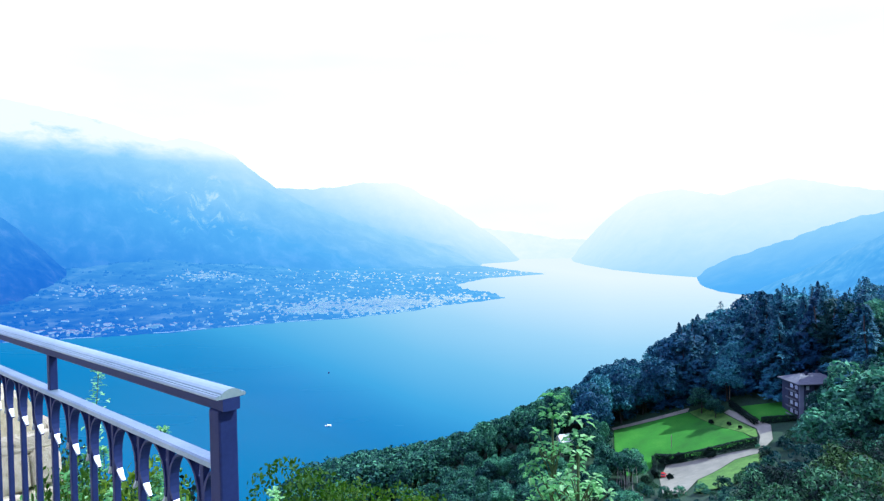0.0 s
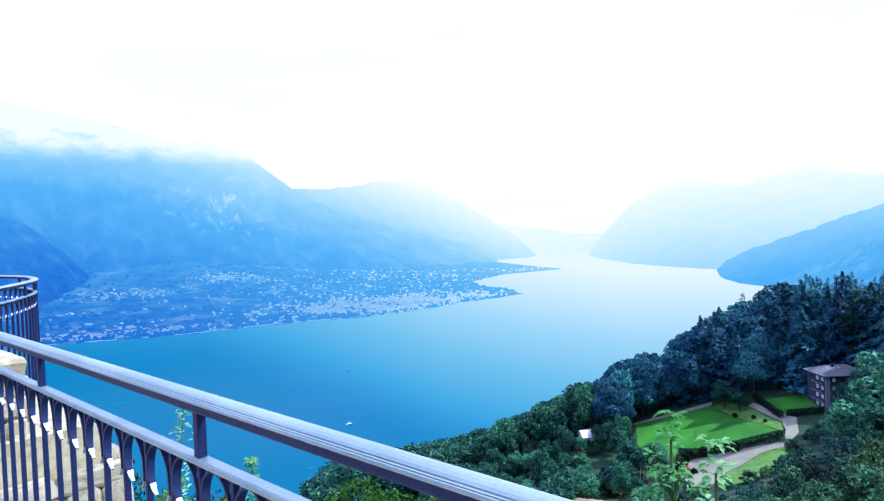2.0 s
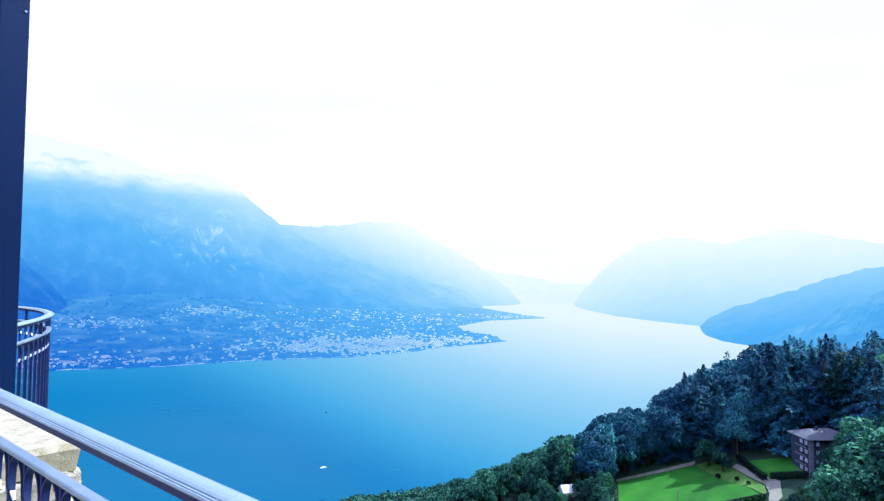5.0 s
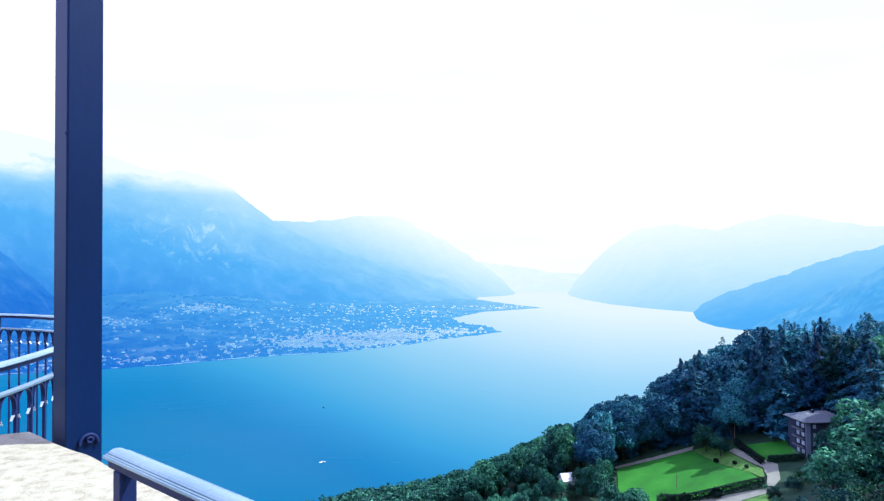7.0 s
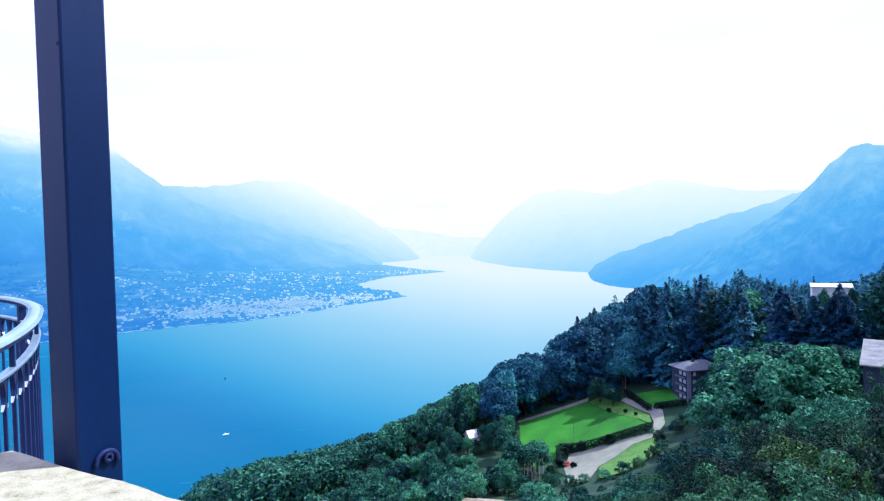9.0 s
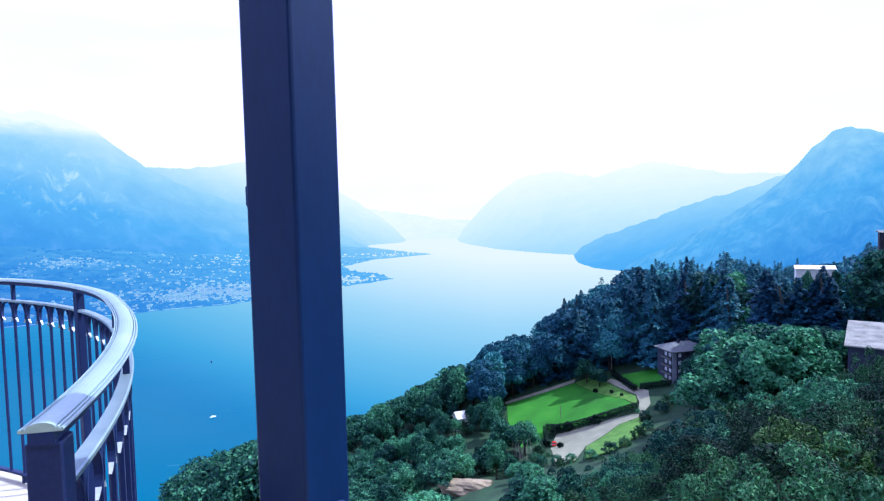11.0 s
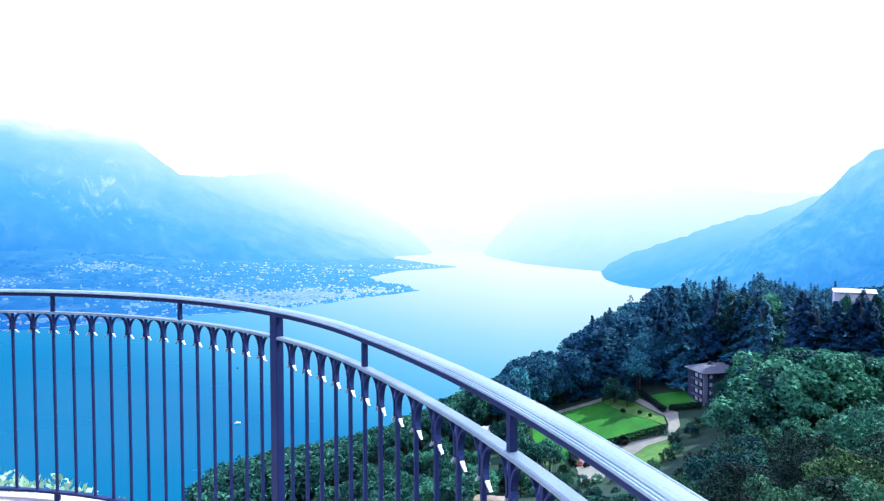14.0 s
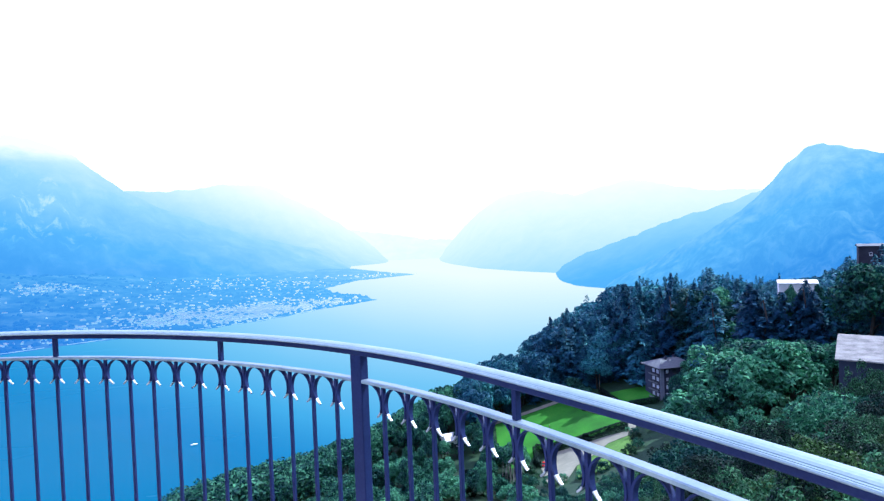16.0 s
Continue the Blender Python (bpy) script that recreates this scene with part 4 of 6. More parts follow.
for x, y, z, height, az in spots[:190]:
    conifer = rnd.random() < (0.5 if az < -18 else 0.0) and not (az < -31.5 and math.hypot(x, y) < 245) and height > 15
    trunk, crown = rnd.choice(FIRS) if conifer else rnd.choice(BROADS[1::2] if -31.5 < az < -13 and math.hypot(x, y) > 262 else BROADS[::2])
    plant_tree("fir_tree" if conifer else "broadleaf_tree", trunk, crown, (x, y, z - 0.5), height * (1.13 if conifer else 0.97), rnd.uniform(0, 6.28),
               "tall dark green fir in the hillside wood" if conifer else "full dark green broadleaf tree in the hillside wood", "tree", "trees of the hillside wood",
               rnd.uniform(0.9, 1.15) if conifer else rnd.uniform(1.0, 1.4) if az < -18 else rnd.uniform(0.7, 1.0))

# rounded trees that hide the cottage up to its roof
for k, (x, y, top) in enumerate(((44.8, 244, -80.4), (48.6, 243, -81.2), (53.2, 245, -79.6))):
    trunk, crown = FINE_BROADS[k]
    plant_tree("broadleaf_tree", trunk, crown, (x, y, hill(x, y) - 0.5), top - hill(x, y), 2.1 * k, "bright green broadleaf tree in front of the cottage", "tree", "trees round the cottage", 1.0)

# the dark edge of the wood close behind the lawn and the path
for k in range(22):
    if k < 12:
        t = k / 11
        x, y, height = 119 + 22 * t + rnd.uniform(0, 3), 260.5 - 14.5 * t + rnd.uniform(0, 4), rnd.uniform(21, 28)
    else:
        t = (k - 12) / 9
        x, y, height = 71 + 34 * t + rnd.uniform(-1, 1), 275 - 4.5 * t + rnd.uniform(0, 4), rnd.uniform(19, 27)
    z = hill(x, y)
    height = min(height, 1.4 + math.hypot(x, y) * math.tan(radians(sight(math.degrees(math.atan2(-x, y))))) - z)
    trunk, crown = rnd.choice(BROADS[1::2]) if k % 3 else rnd.choice(FIRS)
    plant_tree("broadleaf_tree" if k % 3 else "fir_tree", trunk, crown, (x, y, z - 2.5), height, rnd.uniform(0, 6.28), "dense dark tree at the edge of the wood", "tree", "trees at the wood's edge", 1.0)

# the rest of the wood, farther back and higher up
wood_v, wood_f, wood_m = [], [], []
base_n = 0
back_rnd = np.random.default_rng(77)
for k, (x, y, z, height, az) in enumerate(spots[190:]):
    conifer = rnd.random() < (0.6 if az < -24 else 0.0) and height > 13
    if conifer:
        me = FIRS[k % 4][1]
    else:
        me = BROADS[k % 6][1]
    co = np.empty(len(me.vertices) * 3)
    me.vertices.foreach_get("co", co)
    co = co.reshape(-1, 3, 3)
    mid = co.mean(axis=1, keepdims=True)
    co = ((co - mid) * 1.25 + mid)[::4].reshape(-1, 3)
    a = back_rnd.uniform(0, 6.28)
    w = back_rnd.uniform(0.85, 1.05) if conifer else back_rnd.uniform(0.9, 1.3)
    height *= 1.14 if conifer else 0.94
    rot = np.stack((co[:, 0] * math.cos(a) - co[:, 1] * math.sin(a), co[:, 0] * math.sin(a) + co[:, 1] * math.cos(a), co[:, 2]), 1)
    wood_v.append(rot * np.array((height * w, height * w, height)) + np.array((x, y, z - 0.5)))
    wood_f.append(np.arange(len(co)).reshape(-1, 3) + base_n)
    base_n += len(co)
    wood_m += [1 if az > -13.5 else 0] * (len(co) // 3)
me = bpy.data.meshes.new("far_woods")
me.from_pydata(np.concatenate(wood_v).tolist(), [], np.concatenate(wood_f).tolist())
me.materials.append(LEAF_HAZED)
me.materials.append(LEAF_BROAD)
me.polygons.foreach_set("material_index", wood_m)
tagged(new("far_woods", me), "dense dark green mixed wood up the slope", "woods", kind="stuff")

# lower trees between the terrace and the meadow
rnd = random.Random(8)
low = []
tries = 0
while len(low) < 120 and tries < 9000:
    tries += 1
    x, y = rnd.uniform(-60, 74), rnd.uniform(75, 245)
    z = hill(x, y)
    az, d = math.degrees(math.atan2(-x, y)), math.hypot(x, y)
    if inside(MEADOW, x, y) or (43 < x < 55 and 244 < y < 260) or (-15.5 < az < -8.5 and d < 196) or any((x - a) ** 2 + (y - b) ** 2 < 27 for a, b, *_ in low):
        continue
    top = np.interp(az, [-24, -17, -13, -10, -5, 0, 5, 10, 16, 30], [-23.5, -22.5, -20.4, -19.5, -19.4, -20.4, -21.5, -22.5, -24.5, -29])
    height = min(rnd.uniform(7, 13), (1.4 + d * math.tan(radians(float(top) + 0.4)) - z) * rnd.uniform(0.6, 1.0))
    if height < 2.6:
        continue
    low.append((x, y, z, height))
for x, y, z, height in low:
    trunk, crown = rnd.choice(BROADS[::2])
    plant_tree("broadleaf_tree", trunk, crown, (x, y, z - 0.4), height, rnd.uniform(0, 6.28), "leafy mid-green tree on the slope below the terrace", "tree", "trees below the terrace", rnd.uniform(1.0, 1.4))

# small bushes covering the slope below the meadow
SMALL = [bush_mesh(70 + k, 1500, LEAF_BUSH if k % 2 else LEAF_BROAD, 0.05) for k in range(4)]
BUSH_STEM = trunk_mesh(48, 0.7, 0.03, BARK)
rnd = random.Random(31)
small = []
tries = 0
while len(small) < 190 and tries < 9000:
    tries += 1
    x, y = rnd.uniform(-30, 92), rnd.uniform(80, 225)
    z = hill(x, y)
    az, d = math.degrees(math.atan2(-x, y)), math.hypot(x, y)
    if inside(MEADOW, x, y) or any((x - a) ** 2 + (y - b) ** 2 < 14 for a, b, *_ in small):
        continue
    top = np.interp(az, [-27, -24, -20, -17, -13, -10, -5, 0, 5, 10, 16], [-21.2, -21.2, -20.9, -21.4, -20.4, -19.5, -19.4, -20.4, -21.5, -22.5, -24.5])
    if -15.5 < az < -8.5 and d < 196:
        continue
    height = min(rnd.uniform(2.5, 5.5), 1.4 + d * math.tan(radians(float(top))) - z)
    if height < 1.2:
        continue
    small.append((x, y, z, height))
for x, y, height in ((107, 206, 4), (104, 199.5, 4.5), (101, 193, 4), (95, 188, 4.5), (88, 184, 4), (82, 182, 4.5), (76, 183, 4), (71, 187, 3.6), (67, 189, 4.2), (63.5, 194, 4.5), (64.5, 203, 4), (68, 211, 4.5), (71, 217, 3.6),
                     (63, 228, 5), (63.5, 239, 5.5), (65, 251, 6), (67, 261, 6), (60, 232, 6), (60, 245, 7), (108, 213, 2.2), (113, 205, 5), (118, 209, 5)):
    small.append((x, y, hill(x, y), height))
for x, y, z, height in small:
    wide = max(height, 2.4)
    base = thing("slope_bush", Matrix.Translation((x, y, z - 0.1 * height)) @ Matrix.Rotation(rnd.uniform(0, 6.28), 4, "Z") @ Matrix.Diagonal((wide * rnd.uniform(0.9, 1.3), wide * rnd.uniform(0.9, 1.3), height, 1)))
    tagged(base, "low leafy bush on the slope below the meadow", "bush", "bushes below the meadow")
    shared("stem", BUSH_STEM, base)
    shared("foliage", rnd.choice(SMALL), base)

# thick bushes on the slope beside the terrace
LEAF_OLIVE = leafy("olive_bush_foliage", (0.010, 0.026, 0.010), (0.15, 0.30, 0.09), 0.12, 0.55)
BUSHES = [bush_mesh(40 + k, 10000, LEAF_OLIVE if k == 3 else LEAF_BUSH, 0.015) for k in range(5)]
BUSHES_FAR = [bush_mesh(50 + k, 5200, LEAF_BUSH if k % 3 else LEAF_BROAD, 0.024) for k in range(4)]
rnd = random.Random(12)
mass = []
tries = 0
while len(mass) < 130 and tries < 8000:
    tries += 1
    az, d = rnd.uniform(-62, -20), 26 + 145 * rnd.random() ** 1.2
    p = polar(az, d)
    z = hill(p.x, p.y)
    if inside(MEADOW, p.x, p.y) or any((p.x - a) ** 2 + (p.y - b) ** 2 < (0.045 * d + 1.6) ** 2 for a, b, *_ in mass):
        continue
    top = np.interp(az, [-62, -48, -44, -40, -37, -34, -31, -28.5, -26, -24, -22, -20], [-7.5, -8.6, -9.4, -10.0, -10.6, -12.2, -14.0, -16.6, -18.6, -21.0, -22.8, -24])
    room = 1.4 + d * math.tan(radians(float(top))) - z
    height = min(rnd.uniform(6, 13), room * rnd.uniform(0.40, 1.0))
    if height < 3.0:
        continue
    mass.append((p.x, p.y, z, height))
for x, y, z, height in mass:
    base = thing("hillside_bush", Matrix.Translation((x, y, z - 0.08 * height)) @ Matrix.Rotation(rnd.uniform(0, 6.28), 4, "Z") @ Matrix.Diagonal((height * rnd.uniform(0.85, 1.15), height * rnd.uniform(0.85, 1.15), height, 1)))
    tagged(base, "dense dark green bush on the steep slope", "bush", "bushes on the slope")
    shared("stem", BUSH_STEM, base)
    shared("foliage", rnd.choice(BUSHES if math.hypot(x, y) < 75 else BUSHES_FAR), base)

# ---- meadow, drive and hedges ----
GRASS = noisy("mown_grass", [(0.3, (0.016, 0.105, 0.003)), (0.55, (0.028, 0.175, 0.004)), (0.8, (0.060, 0.22, 0.012))], 0.12, 3.0, rough=0.95, bump=0.4, bump_size=0.1)
ROUGH_GRASS = noisy("rough_grass", [(0.3, (0.04, 0.12, 0.014)), (0.7, (0.12, 0.25, 0.035))], 0.3, 3.0, rough=0.95, bump=0.6, bump_size=0.3)
GRAVEL = noisy("pale_gravel", [(0.3, (0.18, 0.18, 0.13)), (0.7, (0.27, 0.265, 0.195))], 0.3, 6.0, rough=0.95, bump=0.2, bump_size=0.05)


def patch(name, label, category, mat, outline, lift):
    """A surface laid over the hillside inside an outline."""
    bm = bmesh.new()
    bm.faces.new([bm.verts.new((x, y, 0)) for x, y in outline])
    bmesh.ops.triangulate(bm, faces=bm.faces)
    for _ in range(4):
        bmesh.ops.subdivide_edges(bm, edges=[e for e in bm.edges if e.calc_length() > 4], cuts=1, use_grid_fill=True)
        bmesh.ops.triangulate(bm, faces=[f for f in bm.faces if len(f.verts) > 3])
    for v in bm.verts:
        v.co.z = hill(v.co.x, v.co.y) + lift
    bmesh.ops.recalc_face_normals(bm, faces=bm.faces)
    me = bpy.data.meshes.new(name)
    bm.to_mesh(me)
    bm.free()
    me.materials.append(mat)
    ob = new(name, me)
    return tagged(ob, label, category, kind="structure")


patch("ground_meadow", "bright green mown meadow on the slope", "meadow", GRASS, [(73, 266.5), (103.5, 262.4), (107, 244), (111, 230), (110.5, 219), (95, 226.5), (80.7, 236), (75.4, 229), (66, 224), (68, 248)], 0.4)
patch("ground_lawn", "bright green lawn beside the house", "lawn", GRASS, [(117.6, 251), (136, 236), (127.5, 226), (118.8, 233)], 0.4)
patch("pavement_path", "pale gravel path along the meadow's upper edge", "path", GRAVEL, [(72.5, 266.8), (103.5, 262.7), (105, 265), (73, 269.5)], 0.45)
patch("road_drive", "pale gravel drive widening below the hedge", "drive", GRAVEL,
      [(67, 190), (77, 222), (82.5, 230.5), (92, 225), (108, 212.5), (112.9, 221), (115.7, 229), (113.4, 250.7), (115.6, 251), (120.5, 228), (114.8, 216), (106.6, 208.5), (99.1, 211), (82.9, 203), (72, 186)], 0.5)
patch("ground_bank", "rough uneven grass between meadow and path", "grass bank", ROUGH_GRASS, [(103.8, 262.2), (107.2, 244), (111.2, 230), (111.4, 221.5), (112.6, 222), (115.3, 229), (113.1, 250.6), (109.5, 262)], 0.42)
patch("ground_verge", "rough sunlit grass bank beside the drive", "grass bank", ROUGH_GRASS, [(83, 202.6), (99, 210.6), (107, 208), (100, 193), (84, 182), (74, 184)], 0.45)

HEDGE = leafy("clipped_hedge", (0.006, 0.016, 0.014), (0.020, 0.048, 0.030), 0.03)


def hedge(label, a, b, high, wide, seed):
    rnd = np.random.default_rng(seed)
    length = math.hypot(b[0] - a[0], b[1] - a[1])
    k = int(length * 320)
    t, side = rnd.random(k), rnd.uniform(-1, 1, k)
    up = rnd.random(k)
    face = rnd.integers(0, 3, k)
    side = np.where(face == 0, -1.0, np.where(face == 1, 1.0, side)) * wide / 2
    up = np.where(face == 2, 1.0, up)
    d = np.array((b[0] - a[0], b[1] - a[1])) / length
    x, y = a[0] + d[0] * length * t - d[1] * side, a[1] + d[1] * length * t + d[0] * side
    z = np.array([hill(u, v) for u, v in zip(a[0] + d[0] * length * t, a[1] + d[1] * length * t)]) + 0.5 + up * high
    pts = np.stack((x, y, z), 1) + rnd.normal(0, 0.10, (k, 3))
    nrm = rnd.normal(0, 0.6, (k, 3)) + np.stack((-d[1] * np.sign(side), d[0] * np.sign(side), (face == 2) * 2.0), 1)
    nrm /= np.linalg.norm(nrm, axis=1)[:, None]
    ob = new("hedge", leaf_mesh("hedge", HEDGE, pts, nrm, 0.17, seed))
    tagged(ob, label, "hedge", "hedges by the drive")


hedge("long clipped dark hedge between meadow and drive", (79.5, 234.0), (108.5, 214.5), 3.0, 1.6, 1)
hedge("clipped dark hedge beside the path to the house", (117.2, 253.5), (117.0, 231.5), 2.2, 1.3, 2)
hedge("short clipped dark hedge by the lawn", (119.0, 232.0), (128.5, 225.0), 2.0, 1.2, 3)
hedge("short dark hedge at the meadow's lower corner", (79.0, 234.0), (76.0, 222.0), 2.6, 1.2, 4)
ROUND = [bush_mesh(60 + k, 2600, HEDGE, 0.085) for k in range(2)]
for x, y, size in ((82.5, 231.3, 3.8), (87.2, 229.4, 4.0), (95.5, 222.5, 4.2), (106.5, 247, 2.0), (110.5, 240, 1.7), (112, 234, 1.5), (79, 217, 2.5), (77, 226, 3.0)):
    base = thing("round_shrub", Matrix.Translation((x, y, hill(x, y) + 0.3)) @ Matrix.Diagonal((size, size, size * 0.9, 1)))
    tagged(base, "small rounded dark shrub beside the drive", "shrub", "shrubs by the drive")
    shared("foliage", ROUND[int(x) % 2], base)
for x, y, height, kind in ((107.5, 258, 11.5, 2), (109.5, 250, 8.5, 4), (62, 214, 13, 0), (66, 219, 12, 2), (58, 221, 12.5, 4), (130, 212, 10, 0), (137, 214, 11, 4), (143, 222, 13, 2), (126, 205, 8, 0), (150, 238, 14, 2), (149, 215, 13, 4)):
    plant_tree("broadleaf_tree", *BROADS[kind], (x, y, hill(x, y) - 0.2), height, x, "lone leafy dark tree at the edge of the meadow", "tree", "trees by the meadow", 1.25)

# pale bare stems under the trees at the meadow's lower edge
for k in range(9):
    x, y = 58 + 1.6 * (k % 5) + 0.7 * (k // 5), 205 + 2.4 * (k // 5) + 0.6 * k
    base = new("bare_stem", trunk_mesh(80 + k % 3, 9.0 + k % 3, 0.16, PALE_BARK, 3, 0.2))
    base.matrix_world = Matrix.Translation((x, y, hill(x, y) - 0.3))
    tagged(base, "slim pale leafless tree stem below the meadow", "tree stem", "pale tree stems")

# ---- utility poles and cable ----
WOOD = noisy("weathered_pole_wood", [(0.3, (0.16, 0.13, 0.10)), (0.7, (0.30, 0.26, 0.21))], 1, 12, rough=0.9, bump=0.4, bump_size=0.02, stretch=(1, 1, 0.1))
poles = []
for x, y, high in ((70.5, 272, 11.0), (88, 240, 5.5), (117.8, 255, 9.0), (163, 236, 9)):
    base = thing("utility_pole", Matrix.Translation((x, y, hill(x, y))))
    tagged(base, "slim grey wooden utility pole on the slope", "utility pole", "utility poles")
    bm = bmesh.new()
    tube(bm, (0, 0, -0.6), (0, 0, high), 0.16, 0.11, 8)
    part("shaft", bm, WOOD, base)
    if high > 6:
        bm = bmesh.new()
        box(bm, -0.9, -0.06, high - 0.8, 0.9, 0.06, high - 0.68)
        part("crossarm", bm, WOOD, base)
    poles.append(Vector((x, y, hill(x, y) + high - 0.7)))
bm = bmesh.new()
for a, b in ((poles[2], poles[3]), (poles[3], Vector((230, 240, -25)))):
    pts = [a.lerp(b, t / 14) - Vector((0, 0, 6.0 * (t / 14) * (1 - t / 14))) for t in range(15)]
    for p, q in zip(pts, pts[1:]):
        tube(bm, p, q, 0.05, 0.05, 5)
me = bpy.data.meshes.new("overhead_cable")
bm.to_mesh(me)
bm.free()
me.materials.append(IRON)
tagged(new("overhead_cable", me), "thin sagging overhead cable in front of the wood", "cable")

# ---- buildings ----
PLASTER = noisy("grey_plaster", [(0.3, (0.022, 0.028, 0.055)), (0.7, (0.040, 0.050, 0.085))], 0.3, 4, rough=0.9, bump=0.1, bump_size=0.02)
DARK_WALL = noisy("dark_loggia_wall", [(0.3, (0.018, 0.018, 0.030)), (0.7, (0.036, 0.036, 0.050))], 0.4, 4, rough=0.9, bump=0.1)
ROOF_GREY = noisy("grey_roof_tiles", [(0.3, (0.085, 0.098, 0.115)), (0.7, (0.16, 0.17, 0.18))], 0.5, 5, rough=0.85, bump=0.5, bump_size=0.08, stretch=(1, 4, 1))
ROOF_PALE = noisy("pale_roof_sheet", [(0.3, (0.55, 0.53, 0.50)), (0.7, (0.72, 0.70, 0.66))], 0.4, 4, rough=0.7, bump=0.2, bump_size=0.05)
WHITE_WALL = noisy("white_limewash", [(0.3, (0.66, 0.65, 0.62)), (0.7, (0.82, 0.81, 0.78))], 0.4, 4, rough=0.9, bump=0.1, bump_size=0.02)
FRAME_WHITE = noisy("white_window_frame", [(0.3, (0.7, 0.7, 0.68)), (0.7, (0.8, 0.8, 0.78))], 2, 8, rough=0.6, bump=0)
m, n, l = material("window_glass")
out, bsdf = n.new("ShaderNodeOutputMaterial"), n.new("ShaderNodeBsdfPrincipled")
bsdf.inputs["Base Color"].default_value, bsdf.inputs["Roughness"].default_value = (0.03, 0.04, 0.05, 1), 0.05
l.new(bsdf.outputs[0], out.inputs[0])
PANE = m


PIER_GREY = noisy("pale_grey_render", [(0.3, (0.16, 0.18, 0.24)), (0.7, (0.24, 0.26, 0.32))], 0.4, 4, rough=0.9, bump=0.1, bump_size=0.02)
BLIND = noisy("pale_window_blind", [(0.3, (0.36, 0.40, 0.48)), (0.7, (0.54, 0.58, 0.64))], 0.9, 5, rough=0.5, bump=0, per="object", vary=0.25)


def hip_roof(bm, x0, y0, x1, y1, z, rise, over=0.6, ridge=0.5):
    a, b = (x1 - x0) / 2 * ridge, (y0 + y1) / 2
    q = [bm.verts.new(v) for v in ((x0 - over, y0 - over, z), (x1 + over, y0 - over, z), (x1 + over, y1 + over, z), (x0 - over, y1 + over, z))]
    r = [bm.verts.new(((x0 + x1) / 2 - a, b, z + rise)), bm.verts.new(((x0 + x1) / 2 + a, b, z + rise))]
    low = [bm.verts.new(v.co - Vector((0, 0, 0.25))) for v in q]
    for f in ((q[0], q[1], r[1], r[0]), (q[1], q[2], r[1]), (q[2], q[3], r[0], r[1]), (q[3], q[0], r[0]), low[::-1],
              (q[1], q[0], low[0], low[1]), (q[2], q[1], low[1], low[2]), (q[3], q[2], low[2], low[3]), (q[0], q[3], low[3], low[0])):
        bm.faces.new(f)
    return bm


def window(parent, x, y, z, w, h, turn, frame_mat=FRAME_WHITE, pane_mat=PANE):
    """A framed window flush on a wall, facing local -y after the turn."""
    m = Matrix.Translation((x, y, z)) @ Matrix.Rotation(radians(turn), 4, "Z")
    bm = bmesh.new()
    box(bm, -w / 2, -0.07, 0, w / 2, 0.05, h, m)
    win = part("window", bm, frame_mat, parent)
    bm = bmesh.new()
    box(bm, -w / 2 + 0.14, -0.11, 0.14, w / 2 - 0.14, -0.072, h - 0.14, m)
    part("pane", bm, pane_mat, win)
    bm = bmesh.new()
    box(bm, -w / 2 - 0.1, -0.2, -0.12, w / 2 + 0.1, 0.0, -0.005, m)
    part("sill", bm, frame_mat, win)


def apartment_house(p, turn):
    base = thing("apartment_house", upright(Vector(p), turn))
    tagged(base, "grey four-storey apartment house with a low hipped roof", "house")
    W, D, Hh = 15.0, 11.0, 13.0
    bm = bmesh.new()
    box(bm, 0, 0, -5, W, D, Hh)
    part("wall", bm, PLASTER, base)
    bm = bmesh.new()
    hip_roof(bm, 0, 0, W, D, Hh + 0.26, 2.6, 1.2)
    roof = part("roof", bm, ROOF_GREY, base, "grey tiled roof")
    for x, y in ((5.0, 4.2), (10.5, 6.5)):
        bm = bmesh.new()
        box(bm, x, y, Hh + 1.0, x + 0.8, y + 0.8, Hh + 3.6)
        part("chimney", bm, PLASTER, roof)
    bm = bmesh.new()
    box(bm, -0.22, -0.20, 0.0, 1.5, 0.15, Hh - 0.05)
    part("corner_pier", bm, PIER_GREY, base, "pale grey rendered corner")
    bm = bmesh.new()
    box(bm, -0.12, 0.3, 0.2, -0.003, D * 0.62, Hh - 0.3)
    part("loggia_panel", bm, DARK_WALL, base, "dark recessed loggia face")
    for s in range(4):
        z = 0.7 + 3.1 * s
        for k in range(2):
            window(base, -0.13, D * 0.15 + k * 2.9, z + 0.7, 1.9, 1.7, -90, DARK_WALL, BLIND)
        for k in range(4):
            window(base, 3.0 + 3.3 * k, -0.01, z + 0.7, 1.5, 1.7, 0, DARK_WALL, BLIND if k != 1 else PANE)
        bm = bmesh.new()
        box(bm, -1.3, 0.2, z - 0.25, -0.125, D * 0.6, z - 0.08)
        balcony = part("balcony", bm, PLASTER, base)
        bm = bmesh.new()
        box(bm, -1.32, 0.2, z - 0.07, -1.24, D * 0.6, z + 0.5)
        part("parapet", bm, ROOF_GREY, balcony)
    return base


apartment_house((130.0, 226.0, hill(130, 224) - 0.2), 2)


